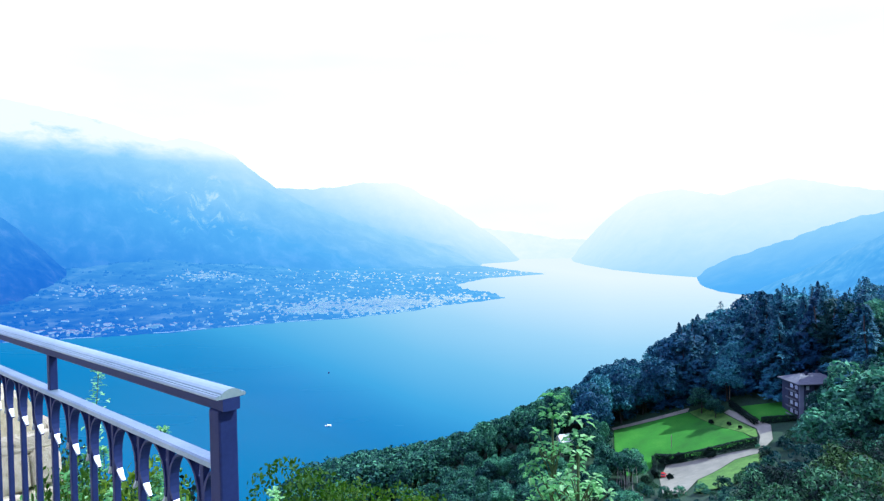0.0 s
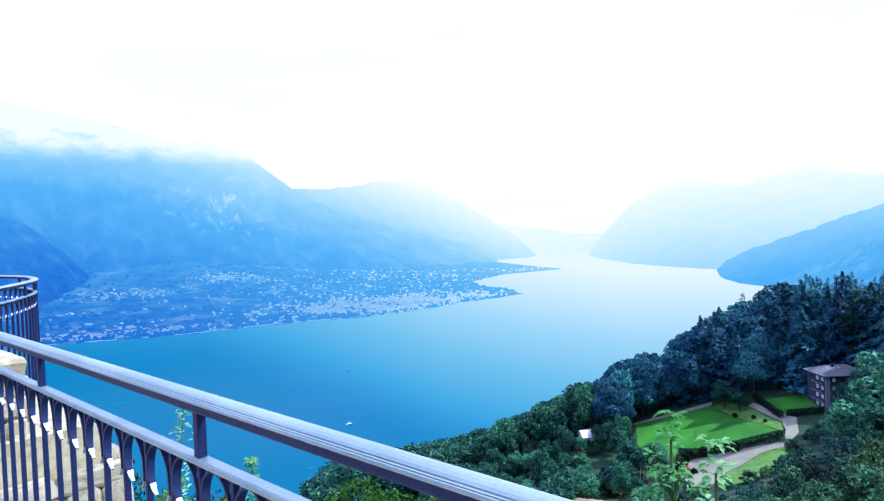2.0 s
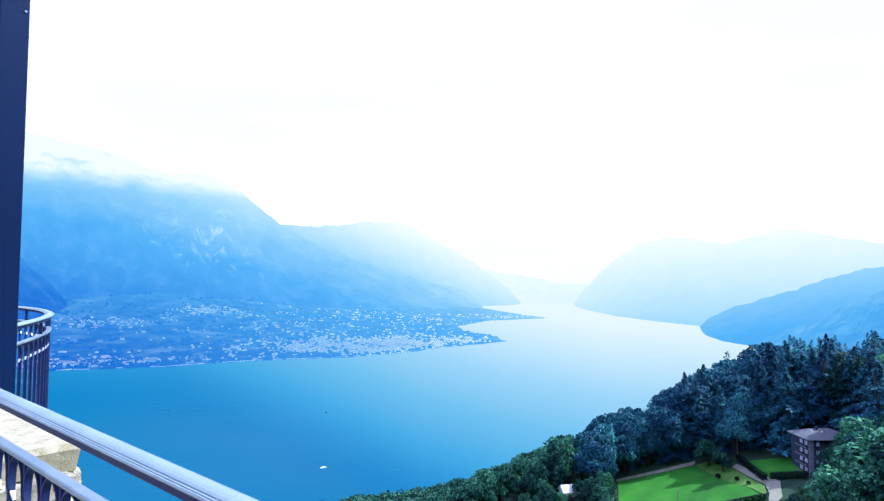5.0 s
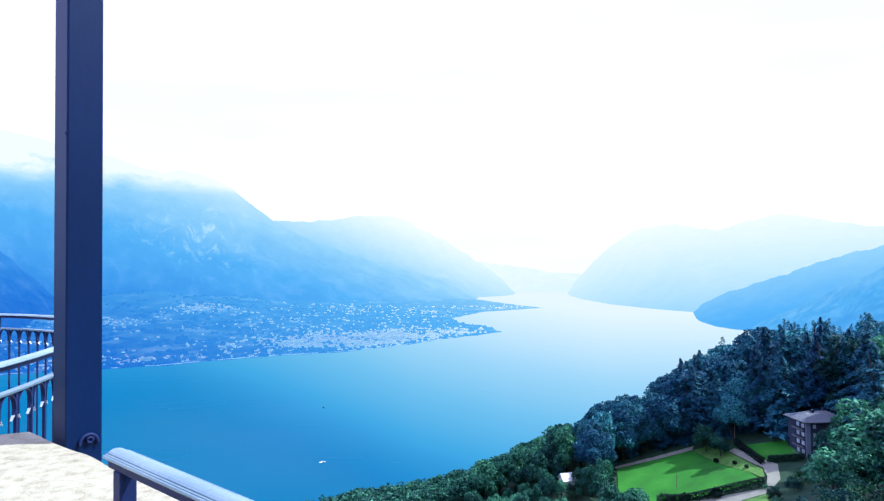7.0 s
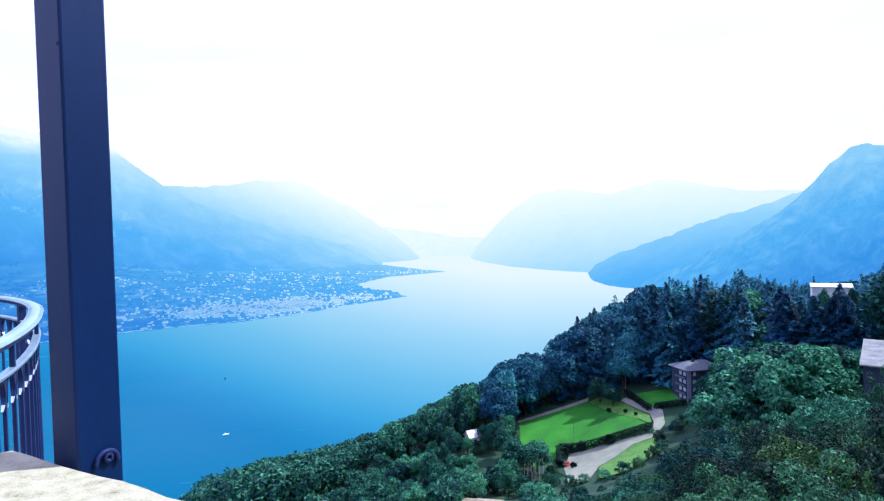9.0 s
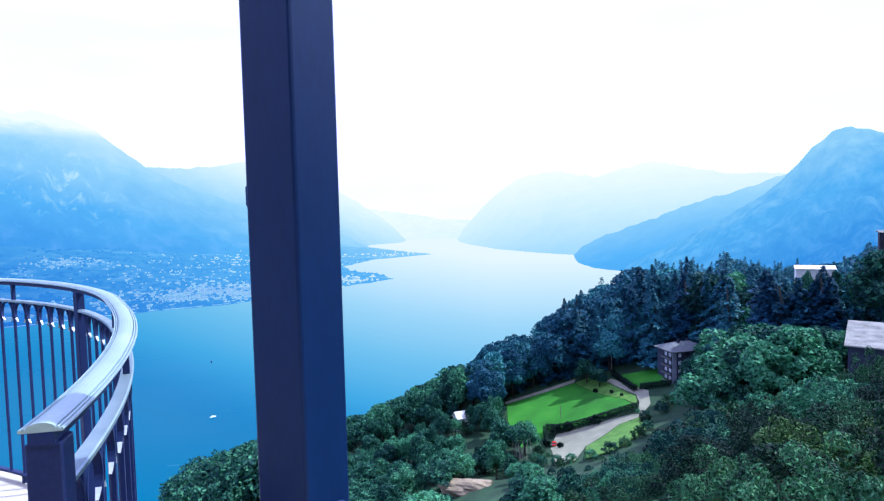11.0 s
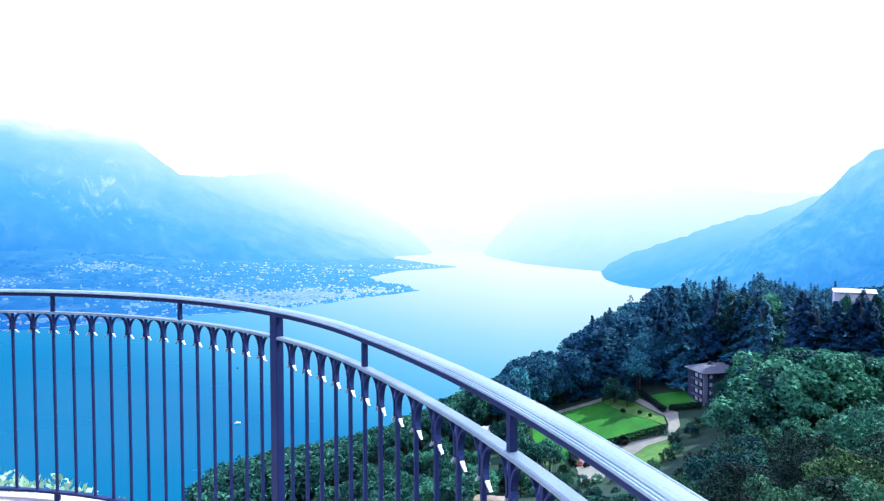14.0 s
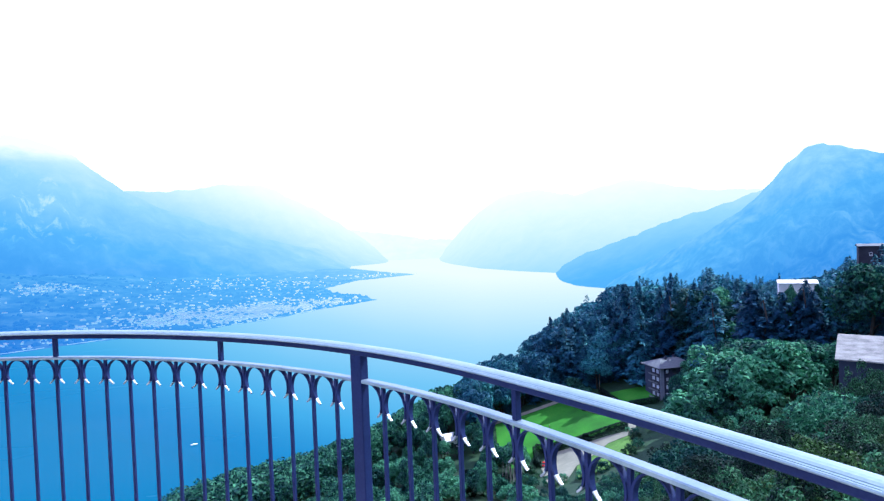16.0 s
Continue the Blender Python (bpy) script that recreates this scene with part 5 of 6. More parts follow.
def gable_house(name, label, p, turn, size, wall_mat, roof_mat, rise, windows=()):
    W, D, Hh = size
    base = thing(name, upright(Vector(p), turn))
    tagged(base, label, "house")
    bm = bmesh.new()
    box(bm, -W / 2, -D / 2, -5, W / 2, D / 2, Hh)
    for s in (-1, 1):
        v = [bm.verts.new(c) for c in ((s * W / 2, -D / 2, Hh), (s * W / 2, D / 2, Hh), (s * W / 2, 0, Hh + rise))]
        bm.faces.new(v if s > 0 else v[::-1])
    part("wall", bm, wall_mat, base)
    bm = bmesh.new()
    o = 0.5
    for s in (-1, 1):
        low, top = (s * (D / 2 + o), Hh - rise * o / (D / 2)), (0.0, Hh + rise)
        vs = [bm.verts.new((x, y, z + dz)) for dz in (0.03, 0.25) for x, (y, z) in ((-W / 2 - o, low), (W / 2 + o, low), (W / 2 + o, top), (-W / 2 - o, top))]
        for f in ((0, 1, 2, 3), (4, 5, 6, 7), (0, 1, 5, 4), (1, 2, 6, 5), (3, 0, 4, 7)):
            bm.faces.new([vs[i] for i in f])
    bmesh.ops.recalc_face_normals(bm, faces=bm.faces)
    part("roof", bm, roof_mat, base)
    for x, z in windows:
        window(base, x, -D / 2 - 0.01, z, 1.1, 1.2, 0)
    return base


gable_house("white_cottage", "small white cottage with a pale gabled roof among trees", (49, 252, -87.6), 15, (5.6, 4.6, 4.5), WHITE_WALL, ROOF_PALE, 2.0, ((-1.2, 1.5), (1.2, 1.5)))
ROOF_STONE = noisy("pale_stone_slabs", [(0.3, (0.16, 0.16, 0.15)), (0.5, (0.32, 0.31, 0.28)), (0.7, (0.44, 0.42, 0.38))], 0.5, 5, rough=0.85, bump=0.5, bump_size=0.08, stretch=(1, 4, 1))
gable_house("long_white_building", "long low white building half hidden by the wood", polar(-40.5, 262, -22.1), -36, (12.0, 7.0, 0.5), WHITE_WALL, ROOF_PALE, 0.9)
gable_house("stone_roofed_house", "house with a broad pale grey stone roof behind the bushes", polar(-45.4, 128, -24.3), -50, (15.0, 9.0, 2.0), PLASTER, ROOF_STONE, 3.2)
gable_house("hilltop_villa", "dark villa with a low grey roof on the wooded slope", polar(-46.3, 300, -16.0), -42, (16.0, 9.0, 6.0), DARK_WALL, ROOF_GREY, 0.7, ((-4, 2.5), (0, 2.5), (4, 2.5)))

for k, (az, d, top) in enumerate(((-41.6, 246, -22.6), (-40.6, 250, -23.8), (-39.4, 247, -23.0), (-38.4, 250, -23.4), (-37.4, 246, -22.0), (-37.0, 252, -20.5))):
    p = polar(az, d)
    z = hill(p.x, p.y)
    plant_tree("fir_tree", *FIRS[k % 4], (p.x, p.y, z), top - z, k, "tall dark green fir in front of the white building", "tree", "firs by the white building", 1.4)

for k, (az, d, top) in enumerate(((-11.9, 247, -18.9), (-11.3, 246, -19.0), (-10.7, 247, -18.8), (-10.1, 249, -18.6), (-41.5, 254, -4.95), (-40.8, 255, -5.1), (-40.1, 254, -5.0), (-39.6, 255, -5.0), (-42.1, 255, -4.8), (-31.5, 216, -12.1), (-32.4, 214, -11.5), (-33.4, 214, -10.8), (-31.9, 208, -13.4), (-34.4, 216, -10.0))):
    p = polar(az, d)
    z = hill(p.x, p.y)
    high = 1.4 + d * math.tan(radians(top)) - z
    if high > 2.5:
        plant_tree("broadleaf_tree", *FINE_BROADS[k % 3], (p.x, p.y, z), high, k, "leafy green tree half hiding a house", "tree", "trees before the houses", min(1.3, (9 if k < 9 else 13) / high))

for k, (az, d, top) in enumerate(((-42.6, 112, -21.2), (-44.2, 110, -20.6), (-45.8, 113, -20.9), (-47.2, 109, -20.2), (-48.8, 112, -20.6), (-43.4, 106, -21.5), (-46.6, 104, -20.9))):
    p = polar(az, d)
    z = hill(p.x, p.y)
    high = top - z
    base = thing("hillside_bush", Matrix.Translation((p.x, p.y, z - 0.05 * high)) @ Matrix.Rotation(k * 1.1, 4, "Z") @ Matrix.Diagonal((8.0, 8.0, high + 2.2, 1)))
    tagged(base, "tall leafy bush hiding the walls of the stone-roofed house", "bush", "bushes before the stone-roofed house")
    shared("stem", BUSH_STEM, base)
    shared("foliage", BUSHES[k % 5], base)

# bare earth bank with stones
EARTH = noisy("bare_earth", [(0.3, (0.20, 0.15, 0.10)), (0.7, (0.36, 0.29, 0.20))], 0.3, 3, rough=0.95, bump=0.8, bump_size=0.4)
bm = bmesh.new()
bmesh.ops.create_icosphere(bm, subdivisions=4, radius=1)
for v in bm.verts:
    v.co *= 1 + 0.25 * fbm(v.co * 1.6, 5)
    v.co = Vector((v.co.x * 9, v.co.y * 4, v.co.z * 3.2))
me = bpy.data.meshes.new("earth_bank")
bm.to_mesh(me)
bm.free()
me.materials.append(EARTH)
bank = new("earth_bank", me)
bank.matrix_world = pose(37.6, 185.7, hill(37.6, 185.7) + 0.8, 0, 0, -20)
tagged(bank, "bare pale earth bank among the trees", "earth bank")

# ---- car ----
RED = noisy("red_car_paint", [(0.3, (0.42, 0.02, 0.02)), (0.7, (0.55, 0.03, 0.025))], 1, 6, rough=0.25, bump=0)
RUBBER = noisy("tyre_rubber", [(0.3, (0.02, 0.02, 0.02)), (0.7, (0.04, 0.04, 0.04))], 4, 20, rough=0.9, bump=0.1)
CHROME = noisy("wheel_metal", [(0.3, (0.4, 0.4, 0.42)), (0.7, (0.55, 0.55, 0.57))], 4, 20, rough=0.3, metal=0.8, bump=0)
slope = Matrix.Translation((79.0, 223.5, hill(79.0, 223.5) + 0.98)) @ Matrix.Rotation(radians(66), 4, "Z")
e = 1.2
rise_x = (hill(79 + e * math.cos(radians(66)), 223.5 + e * math.sin(radians(66))) - hill(79 - e * math.cos(radians(66)), 223.5 - e * math.sin(radians(66)))) / (2 * e)
car = thing("car", slope @ Matrix.Rotation(-math.atan(rise_x), 4, "Y"))
tagged(car, "small red car parked on the gravel drive", "car")
bm = bmesh.new()
side = [(-2.0, 0.35), (-2.05, 0.75), (-1.6, 0.95), (1.0, 0.98), (1.9, 0.82), (2.05, 0.6), (2.0, 0.35)]
rows_v = [[bm.verts.new((x, y, z)) for x, z in side] for y in (-0.82, 0.82)]
for i in range(len(side)):
    j = (i + 1) % len(side)
    bm.faces.new((rows_v[0][i], rows_v[0][j], rows_v[1][j], rows_v[1][i]))
bm.faces.new(rows_v[0][::-1])
bm.faces.new(rows_v[1])
bmesh.ops.bevel(bm, geom=list(bm.edges), offset=0.08, segments=2, affect="EDGES", profile=0.5)
bmesh.ops.recalc_face_normals(bm, faces=bm.faces)
part("body", bm, RED, car)
bm = bmesh.new()
roofline = [(-1.75, 0.94), (-1.45, 1.42), (0.25, 1.45), (1.0, 0.97)]
rows_v = [[bm.verts.new((x, y * (0.84 if z > 1.2 else 1), z)) for x, z in roofline] for y in (-0.76, 0.76)]
for i in range(4):
    j = (i + 1) % 4
    bm.faces.new((rows_v[0][i], rows_v[0][j], rows_v[1][j], rows_v[1][i]))
bm.faces.new(rows_v[0][::-1])
bm.faces.new(rows_v[1])
bmesh.ops.recalc_face_normals(bm, faces=bm.faces)
part("windows", bm, PANE, car, "dark car glass")
bm = bmesh.new()
box(bm, -1.5, -0.66, 1.40, 0.3, 0.66, 1.50, bevel=0.03)
part("roof", bm, RED, car)
for x in (-1.25, 1.25):
    for s in (-1, 1):
        bm = bmesh.new()
        tube(bm, (x, s * 0.66, 0.3), (x, s * 0.86, 0.3), 0.31, 0.31, 18)
        wheel = part("tyre", bm, RUBBER, car)
        bm = bmesh.new()
        tube(bm, (x, s * 0.84, 0.3), (x, s * 0.875, 0.3), 0.19, 0.17, 14)
        part("rim", bm, CHROME, wheel)
for s in (-1, 1):
    bm = bmesh.new()
    box(bm, 1.93, s * 0.6 - 0.14, 0.62, 2.06, s * 0.6 + 0.14, 0.78, bevel=0.03)
    part("headlight", bm, FRAME_WHITE, car)

# ---- boats ----
BOAT = noisy("white_boat_hull", [(0.3, (0.74, 0.74, 0.72)), (0.7, (0.84, 0.84, 0.82))], 1, 6, rough=0.35, bump=0)


def boat(az, d, length, turn, label, paint=BOAT):
    base = thing("motorboat", Matrix.Translation(polar(az, d, WATER_Z)) @ Matrix.Rotation(radians(turn), 4, "Z"))
    tagged(base, label, "boat", "boats on the lake")
    bm = bmesh.new()
    outline = [(-0.5, 0.16), (0.1, 0.18), (0.35, 0.12), (0.5, 0.0), (0.35, -0.12), (0.1, -0.18), (-0.5, -0.16)]
    keel = [bm.verts.new((x * length * 0.9, y * length * 0.6, -0.2)) for x, y in outline]
    deck = [bm.verts.new((x * length, y * length, 0.11 * length + (0.06 * length if x > 0.3 else 0))) for x, y in outline]
    for i in range(len(outline)):
        j = (i + 1) % len(outline)
        bm.faces.new((keel[i], keel[j], deck[j], deck[i]))
    bm.faces.new(deck)
    bmesh.ops.recalc_face_normals(bm, faces=bm.faces)
    part("hull", bm, paint, base)
    bm = bmesh.new()
    box(bm, -0.2 * length, -0.11 * length, 0.115 * length, 0.12 * length, 0.11 * length, 0.26 * length, bevel=0.1)
    part("cabin", bm, paint, base)
    bm = bmesh.new()
    box(bm, 0.0 * length, -0.112 * length, 0.175 * length, 0.122 * length, 0.112 * length, 0.235 * length)
    part("windscreen", bm, PANE, base)


boat(10.75, 602, 6.0, 25, "small white motorboat on the blue lake")
boat(10.6, 838, 6.0, 100, "small dark boat farther out on the lake", IRON)

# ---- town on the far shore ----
# town colours include emitted haze, shifted brighter for walls and quay
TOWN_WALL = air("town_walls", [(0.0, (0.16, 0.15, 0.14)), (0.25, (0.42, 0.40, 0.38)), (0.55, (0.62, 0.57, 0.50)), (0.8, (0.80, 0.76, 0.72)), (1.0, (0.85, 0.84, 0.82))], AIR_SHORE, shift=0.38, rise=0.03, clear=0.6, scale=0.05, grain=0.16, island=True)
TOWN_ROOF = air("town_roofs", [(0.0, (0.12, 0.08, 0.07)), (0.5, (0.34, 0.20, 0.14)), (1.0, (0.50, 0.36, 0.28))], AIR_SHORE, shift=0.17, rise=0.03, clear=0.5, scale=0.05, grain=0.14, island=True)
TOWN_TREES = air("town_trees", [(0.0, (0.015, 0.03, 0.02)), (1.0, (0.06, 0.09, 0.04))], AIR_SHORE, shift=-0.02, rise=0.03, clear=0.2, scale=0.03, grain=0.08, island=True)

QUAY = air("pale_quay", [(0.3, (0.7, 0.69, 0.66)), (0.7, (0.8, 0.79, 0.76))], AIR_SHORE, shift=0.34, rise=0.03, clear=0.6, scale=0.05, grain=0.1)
rnd = random.Random(21)
wall_v, wall_f, roof_v, roof_f = [], [], [], []
CLUSTERS = [(7.6, 1550, 2.6, 50, 1600), (4.0, 1600, 2.0, 58, 1200), (11.5, 1535, 2.2, 45, 480), (27, 1380, 5.5, 22, 150), (33, 1410, 3.5, 30, 110), (9, 1760, 6.0, 110, 150), (-1.0, 1700, 2.0, 60, 130), (20.8, 2120, 1.4, 45, 150), (28.5, 1950, 2.0, 40, 110),
            (6.5, 2450, 4.0, 150, 150), (1.0, 2350, 2.6, 200, 90), (15, 1960, 3.0, 120, 70), (-2.8, 1720, 1.6, 40, 60), (-5.5, 2720, 2.0, 60, 50), (17, 1470, 3.0, 40, 60), (30, 1650, 4.0, 110, 40)]
for c_az, c_d, s_az, s_d, count in CLUSTERS:
    for _ in range(count):
        p = polar(rnd.gauss(c_az, s_az), rnd.gauss(c_d, s_d))
        s = shore_distance(p.x, p.y)
        if s < 12:
            continue
        z = town_height(p.x, p.y) - 1
        w, d, h = rnd.uniform(2.6, 6.5) if rnd.random() < 0.86 else rnd.uniform(8, 16), rnd.uniform(3.0, 6.0), rnd.uniform(1.8, 4.6)
        turn = rnd.uniform(-0.5, 0.5) + math.atan2(p.y, p.x)
        ca, sa_ = math.cos(turn), math.sin(turn)
        at = lambda x, y, zz: (p.x + ca * x - sa_ * y, p.y + sa_ * x + ca * y, z + zz)
        b = len(wall_v)
        wall_v += [at(x, y, zz) for zz in (0, h) for x, y in ((-d / 2, -w / 2), (d / 2, -w / 2), (d / 2, w / 2), (-d / 2, w / 2))]
        wall_f += [(b, b + 1, b + 5, b + 4), (b + 1, b + 2, b + 6, b + 5), (b + 2, b + 3, b + 7, b + 6), (b + 3, b, b + 4, b + 7)]
        b = len(roof_v)
        o, r = 0.3, rnd.uniform(0.7, 1.4)
        roof_v += [at(x, y, h) for x, y in ((-d / 2 - o, -w / 2 - o), (d / 2 + o, -w / 2 - o), (d / 2 + o, w / 2 + o), (-d / 2 - o, w / 2 + o))] + [at(0, -w / 4, h + r), at(0, w / 4, h + r)]
        roof_f += [(b, b + 1, b + 4), (b + 1, b + 2, b + 5, b + 4), (b + 2, b + 3, b + 5), (b + 3, b, b + 4, b + 5)]
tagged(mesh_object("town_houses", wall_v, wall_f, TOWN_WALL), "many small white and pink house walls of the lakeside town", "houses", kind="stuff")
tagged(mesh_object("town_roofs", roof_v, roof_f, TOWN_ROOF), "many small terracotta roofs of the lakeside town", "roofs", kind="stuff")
# pale quay wall along the far waterfront, broken by trees
quay = new("wall_quay")
tagged(quay, "thin pale quay wall along the far waterfront", "wall", kind="structure")
for az0, az1 in ((35.5, 33.6), (32, 29.5), (28.8, 27), (25.5, 21), (19.5, 16.2), (15.4, 11), (10.2, 5.6), (5, 2.6), (1.6, -1.2)):
    bm = bmesh.new()
    k = 14
    cols = []
    for i in range(k + 1):
        az = az0 + (az1 - az0) * i / k
        d = float(np.interp(-az, [-q[0] for q in SHORE[:12]], [q[1] for q in SHORE[:12]])) + 1
        while d < 2000 and town_height(*polar(az, d)[:2]) < WATER_Z + 0.2:
            d += 2
        cols.append([bm.verts.new(polar(az, d + e, WATER_Z + z)) for e, z in ((0, -0.5), (0, 1.7), (1.2, 1.7))])
    for c0, c1 in zip(cols, cols[1:]):
        bm.faces.new((c0[0], c1[0], c1[1], c0[1]))
        bm.faces.new((c0[1], c1[1], c1[2], c0[2]))
    part("quay_stretch", bm, QUAY, quay)

tree_v, tree_f = [], []
OCT = [(1, 0, 0), (0, 1, 0), (-1, 0, 0), (0, -1, 0), (0, 0, 1), (0.6, 0.6, 0.7), (-0.6, 0.6, 0.7), (-0.6, -0.6, 0.7), (0.6, -0.6, 0.7)]
OCT_F = [(0, 1, 5), (1, 2, 6), (2, 3, 7), (3, 0, 8), (5, 1, 6), (6, 2, 7), (7, 3, 8), (8, 0, 5), (4, 5, 6), (4, 6, 7), (4, 7, 8), (4, 8, 5)]
for _ in range(5200):
    az, d = rnd.uniform(-9.5, 46), 1300 + 1300 * rnd.random() ** 1.6
    p = polar(az, d)
    s = shore_distance(p.x, p.y)
    if s < 6 or fbm((p.x * 0.012, p.y * 0.012, 5.0), 3) < 0.02 and s > 40:
        continue
    z, r, h = town_height(p.x, p.y) - 2, rnd.uniform(2.5, 9), rnd.uniform(3, 7)
    b = len(tree_v)
    tree_v += [(p.x + x * r * rnd.uniform(0.7, 1.2), p.y + y * r * rnd.uniform(0.7, 1.2), z + 2 + zz * h * rnd.uniform(0.8, 1.1)) for x, y, zz in OCT]
    tree_f += [tuple(b + i for i in f) for f in OCT_F]
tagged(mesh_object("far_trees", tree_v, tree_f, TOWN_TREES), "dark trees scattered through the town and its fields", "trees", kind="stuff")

# ---- plants close to the terrace ----
STEM = noisy("green_stem", [(0.3, (0.06, 0.10, 0.03)), (0.7, (0.12, 0.16, 0.06))], 8, 40, rough=0.8, bump=0.2, bump_size=0.004)


def big_leaf(bm, root, way, length, droop):
    """One broad lobed leaf, folded along its midrib."""
    way = Vector(way).normalized()
    side = way.cross(Vector((0, 0, 1))).normalized()
    up = side.cross(way).normalized()
    prev = None
    for k in range(6):
        t = k / 5
        mid = Vector(root) + way * length * t - Vector((0, 0, 1)) * droop * length * t * t
        w = length * (0.32 if k % 2 else 0.17) * math.sin(math.pi * min(1, 0.06 + t * 0.94)) ** 0.8 + 0.001
        row = [bm.verts.new(mid - side * w + up * w * 0.35), bm.verts.new(mid), bm.verts.new(mid + side * w + up * w * 0.35)]
        if prev:
            bm.faces.new((prev[0], prev[1], row[1], row[0]))
            bm.faces.new((prev[1], prev[2], row[2], row[1]))
        prev = row


def sapling(p, height, seed, leaf_len, label, shoots=72):
    """A young tree: a stem, thin side shoots, and a rosette of broad leaves at each shoot's end."""
    rnd = random.Random(seed)
    base = thing("sapling", Matrix.Translation(p))
    tagged(base, label, "sapling", "saplings below the railing")
    bm = bmesh.new()
    tube(bm, (0, 0, 0), (0, 0, height * 0.985), 0.016, 0.006, 8)
    leaves = bmesh.new()
    for k in range(shoots):
        top = k < 3
        drop = 0.06 * k if top else 0.20 + 1.7 * ((k - 2) / shoots) ** 1.05
        a = 2.4 * k + rnd.uniform(-0.5, 0.5)
        out_ = 0.0 if top else min(0.34, 0.03 + 0.27 * drop) * rnd.uniform(0.35, 1.3)
        tip = Vector((math.cos(a) * out_, math.sin(a) * out_, height - drop + 0.08 * rnd.random()))
        if not top:
            tube(bm, (0, 0, height - drop - 0.14), tip, 0.005, 0.0025, 5)
        count = 15 if top else rnd.randint(7, 11)
        for j in range(count):
            b = 2 * math.pi * j / count + rnd.uniform(-0.4, 0.4)
            way = Vector((math.cos(b), math.sin(b), rnd.uniform(-0.2, 0.8) if top else rnd.uniform(-0.35, 0.75)))
            big_leaf(leaves, tip + way * (rnd.uniform(0.015, 0.05) if top else 0.02), way, leaf_len * (1.0 if top else 0.8) * rnd.uniform(0.65, 1.2), rnd.uniform(0.15, 0.7))
    part("stem", bm, STEM, base)
    part("leaves", leaves, LEAF_FRESH, base, "broad fresh green sunlit leaves")
    return base


sapling((0.63, 3.62, -3.2), 3.51, 1, 0.056, "young tree with lobed bright green leaves below the railing", 110)
sapling((0.68, 3.17, -3.3), 3.60, 2, 0.052, "second young tree with lobed bright green leaves", 110)
sapling((0.30, 4.6, -3.4), 2.45, 3, 0.055, "low young tree with lobed green leaves", 60)
sapling((1.75, 4.6, -3.6), 2.6, 4, 0.055, "low leafy young tree on the bank", 60)

FRESH_BUSH = leaf_mesh("foliage", LEAF_FRESH, *lobes(98, 60, (0.42, 0.42, 0.5), 0.11, 13000, 1.0, 0.45), 0.0085, 98)
PALE_BUSH = leaf_mesh("foliage", LEAF_PALE, *lobes(99, 34, (0.42, 0.42, 0.5), 0.15, 7000, 1.0, 0.45), 0.018, 99)
NEAR_BUSH = [leaf_mesh("foliage", LEAF_LIME, *lobes(90 + k, 34, (0.42, 0.42, 0.5), 0.15, 11000, 1.0, 0.45), 0.0105, 90 + k) for k in range(2)]
MID_BUSH = [leaf_mesh("foliage", LEAF_BUSH, *lobes(95 + k, 34, (0.42, 0.42, 0.5), 0.15, 10000, 1.0, 0.45), 0.0105, 95 + k) for k in range(2)]
for k, (x, y, z, size, lime) in enumerate(((-1.15, 4.6, -2.5, 2.1, 1), (-0.62, 4.9, -2.8, 2.2, 1), (-2.0, 4.5, -3.0, 2.5, 0), (-2.9, 5.2, -3.2, 2.6, 0), (0.2, 5.6, -3.7, 2.3, 0),
                                            (-1.6, 3.75, -2.6, 2.1, 0), (-2.5, 4.4, -2.7, 2.2, 1), (1.4, 5.4, -4.0, 2.3, 0), (2.6, 6.0, -4.6, 2.7, 0), (-4.6, 6.6, -3.2, 2.6, 0))):
    base = thing("shrub", Matrix.Translation((x, y, z)) @ Matrix.Rotation(k * 1.3, 4, "Z") @ Matrix.Diagonal((size * 0.8, size * 0.8, size, 1)))
    tagged(base, "yellow-green sunlit shrub at the wall's foot" if lime else "leafy green shrub at the wall's foot", "shrub", "shrubs at the wall")
    shared("foliage", (NEAR_BUSH if lime else MID_BUSH)[k % 2], base)
for k, (u, o, top, lime) in enumerate(((0.95, 0.50, 0.48, 0), (0.65, 0.48, 0.55, 0), (0.35, 0.45, 0.58, 1), (0.05, 0.55, 0.50, 0), (-0.25, 0.60, 0.42, 1), (-0.6, 0.68, 0.30, 0), (0.55, 0.85, 0.38, 1), (0.05, 0.95, 0.26, 0),
                                       (-0.45, 1.05, 0.15, 1), (-0.95, 0.85, 0.05, 0), (-1.3, 1.05, 0.0, 1), (-1.7, 1.1, -0.1, 0), (-2.1, 1.2, -0.25, 1), (0.9, 1.0, 0.2, 0))):
    wide = (o - 0.06) / 0.57
    base = thing("shrub", Matrix.Translation(along(u, o, top - 2.58)) @ Matrix.Rotation(k * 1.7, 4, "Z") @ Matrix.Diagonal((wide, wide, 2.3, 1)))
    tagged(base, "bright leafy shrub growing up behind the railing", "shrub", "shrubs behind the railing")
    shared("stem", BUSH_STEM, base)
    shared("foliage", NEAR_BUSH[k % 2] if lime else FRESH_BUSH, base)
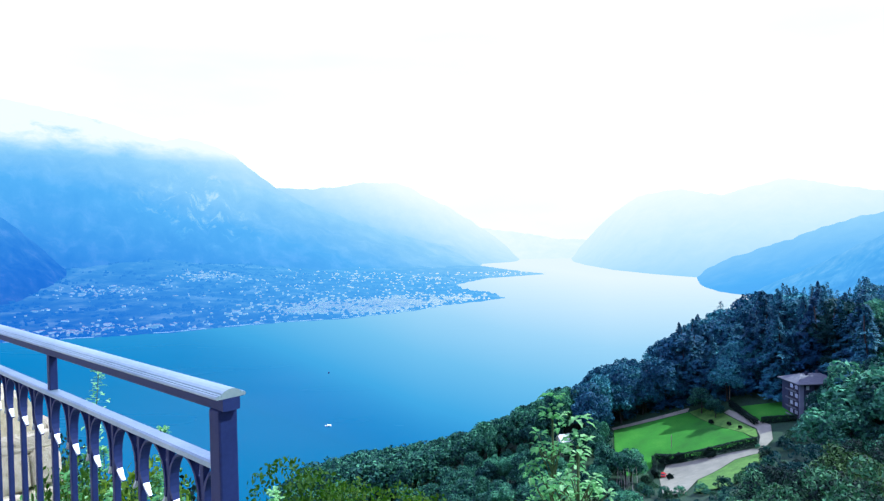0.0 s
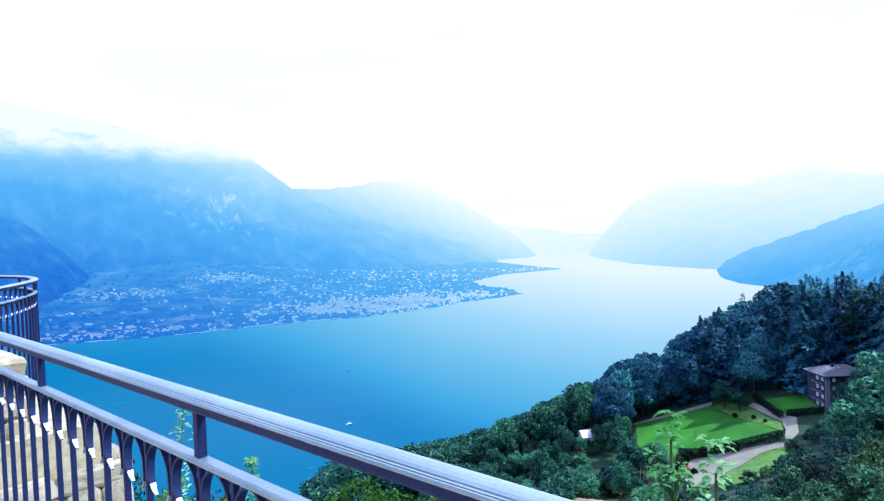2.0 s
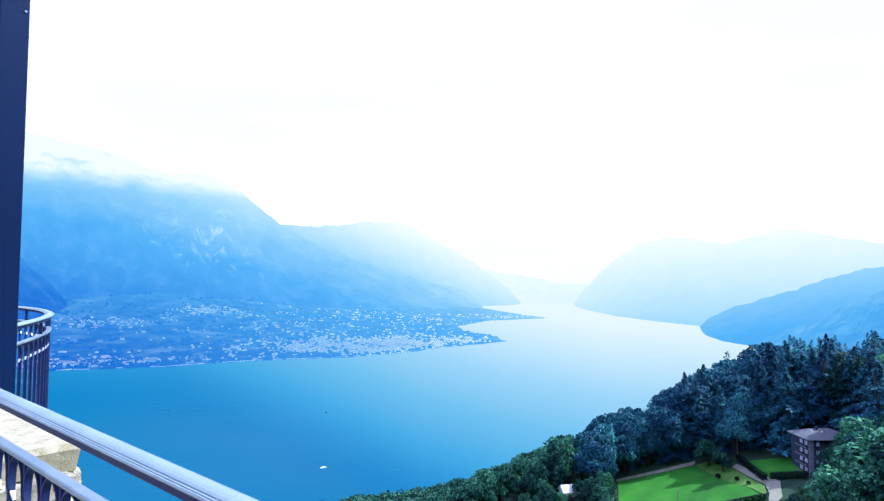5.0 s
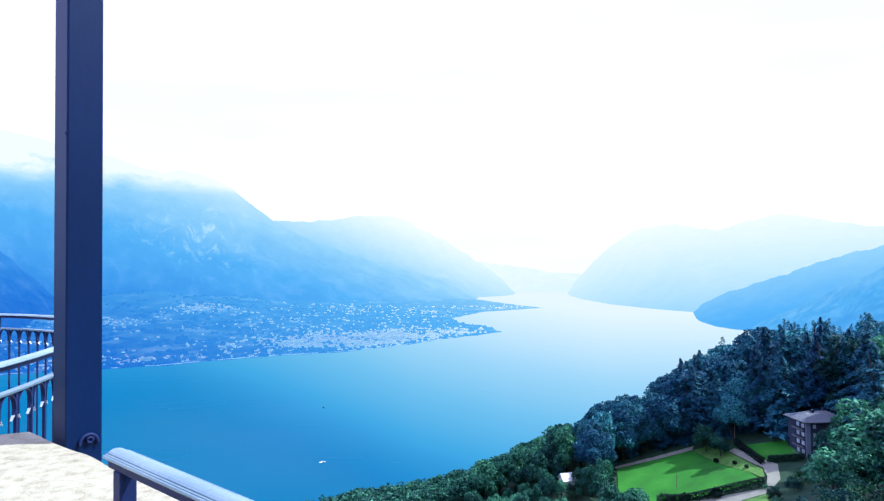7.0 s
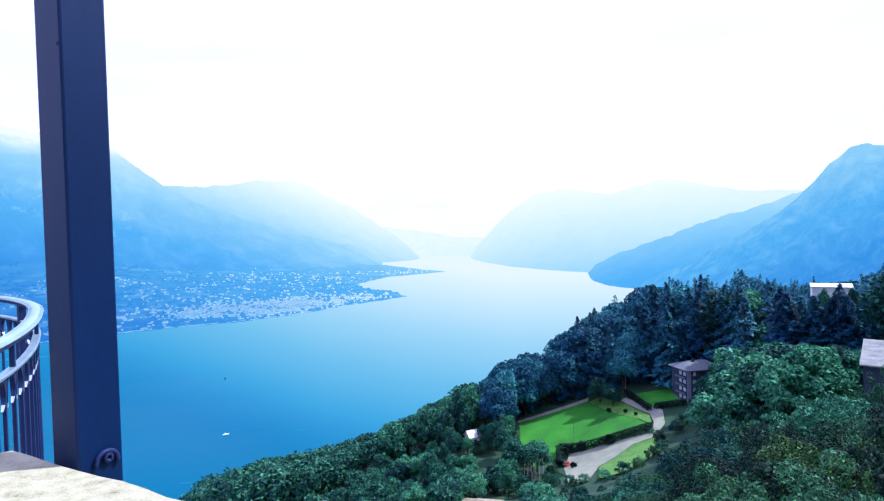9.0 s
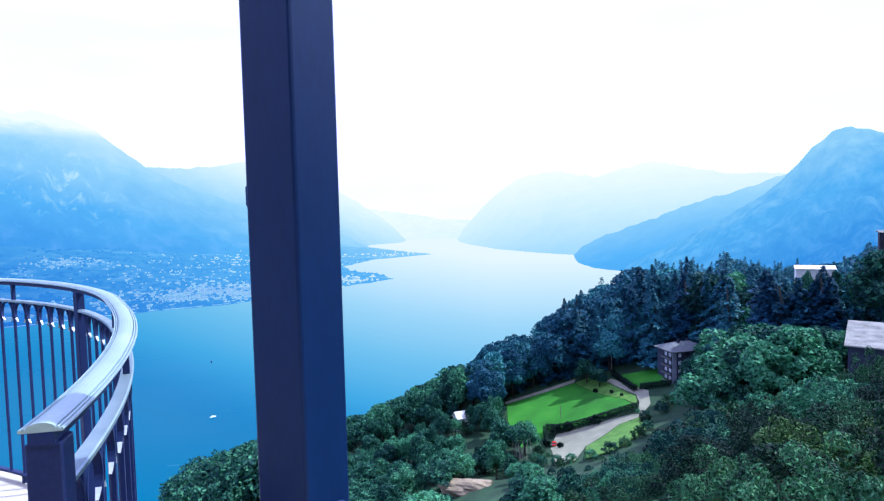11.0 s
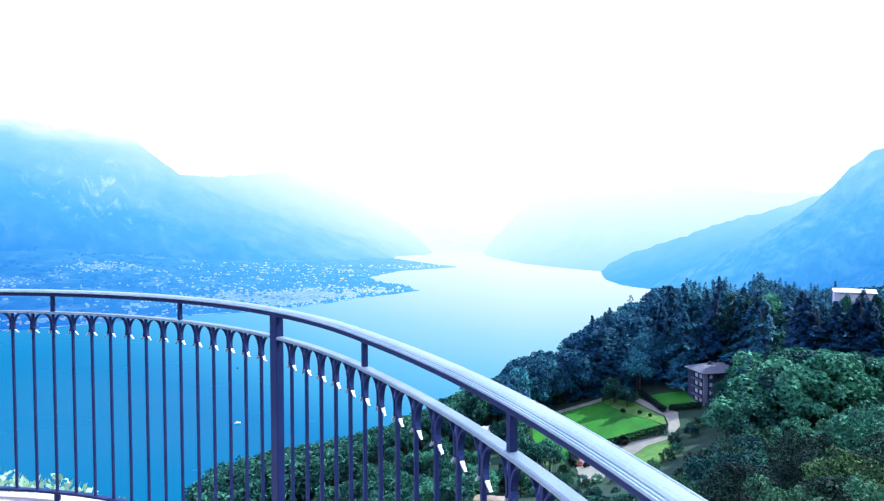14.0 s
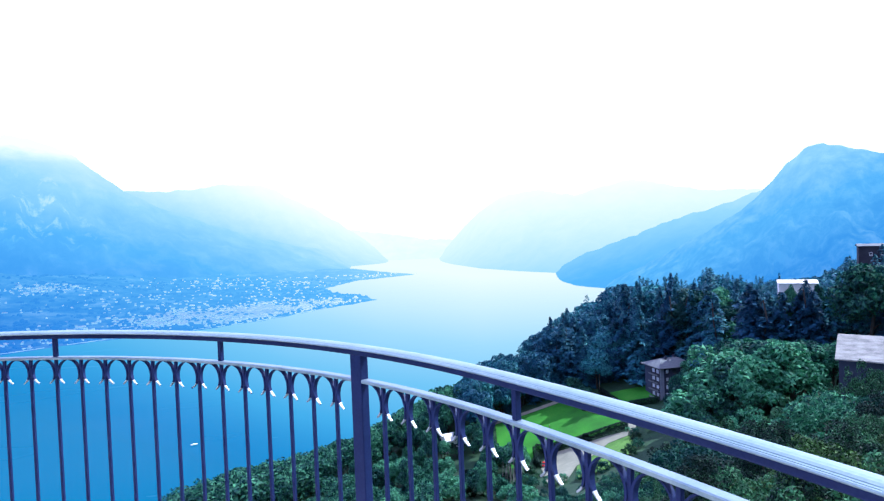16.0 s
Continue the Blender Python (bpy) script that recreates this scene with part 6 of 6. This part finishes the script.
for k, (deg, out_, size) in enumerate(((70, 0.55, 1.45), (76, 0.45, 1.65), (84, 0.42, 1.75), (92, 0.42, 1.75), (100, 0.45, 1.7))):
    p = rim(deg, out_, -1.85)
    base = thing("shrub", Matrix.Translation(p) @ Matrix.Rotation(k * 0.9, 4, "Z") @ Matrix.Diagonal((size * 0.7, size * 0.7, size, 1)))
    tagged(base, "leafy pale green shrub growing up against the balcony", "shrub", "shrubs at the balcony")
    shared("foliage", PALE_BUSH, base)


def sprig(p, height, seed):
    rnd = random.Random(seed)
    base = thing("tall_weed", Matrix.Translation(p))
    tagged(base, "slender green weed standing beyond the railing", "weed", "weeds beyond the railing")
    bend = [Vector((0, 0, 0))]
    for k in range(6):
        bend.append(bend[-1] + Vector((rnd.uniform(-0.03, 0.03), rnd.uniform(-0.03, 0.03), height / 6)))
    bm = bmesh.new()
    rings = [[bm.verts.new(p + Vector((math.cos(a), math.sin(a), 0)) * (0.006 - 0.0007 * k)) for a in (0, 1.26, 2.51, 3.77, 5.03)] for k, p in enumerate(bend)]
    for r0, r1 in zip(rings, rings[1:]):
        for j in range(5):
            bm.faces.new((r0[j], r0[(j + 1) % 5], r1[(j + 1) % 5], r1[j]))
    bm.faces.new(rings[0][::-1])
    bm.faces.new(rings[-1])
    part("stem", bm, STEM, base)
    bm = bmesh.new()
    for k in range(240):
        h = height * (1 - 0.6 * rnd.random() ** 2.4)
        a = rnd.uniform(0, 6.28)
        off = rnd.uniform(0, 0.10) * min(1, 5 * (1.03 - h / height))
        i = min(5, int(h / height * 6))
        root = bend[i].lerp(bend[i + 1], h / height * 6 - i) + Vector((math.cos(a), math.sin(a), 0.5)) * off
        big_leaf(bm, root, (math.cos(a), math.sin(a), rnd.uniform(-0.2, 0.9)), 0.034 * (1.25 - h / height * 0.6), rnd.uniform(0, 0.5))
    part("leaves", bm, LEAF_FRESH, base)


for k, (u, o, top) in enumerate(((0.45, 0.6, 0.76), (0.25, 0.5, 0.35), (0.6, 0.6, 0.3), (-0.2, 0.7, 0.25), (-1.25, 0.6, 0.1), (0.95, 0.75, 0.2),
                              (-1.5, 0.5, 0.2), (-1.0, 0.8, 0.3), (-0.5, 0.9, 0.35), (0.0, 0.55, 0.3), (0.4, 0.9, 0.4), (-1.7, 0.8, 0.0), (-0.35, 0.6, 0.15), (0.15, 0.8, 0.25))):
    sprig(along(u, o, -2.2), 2.2 + top, 30 + k)
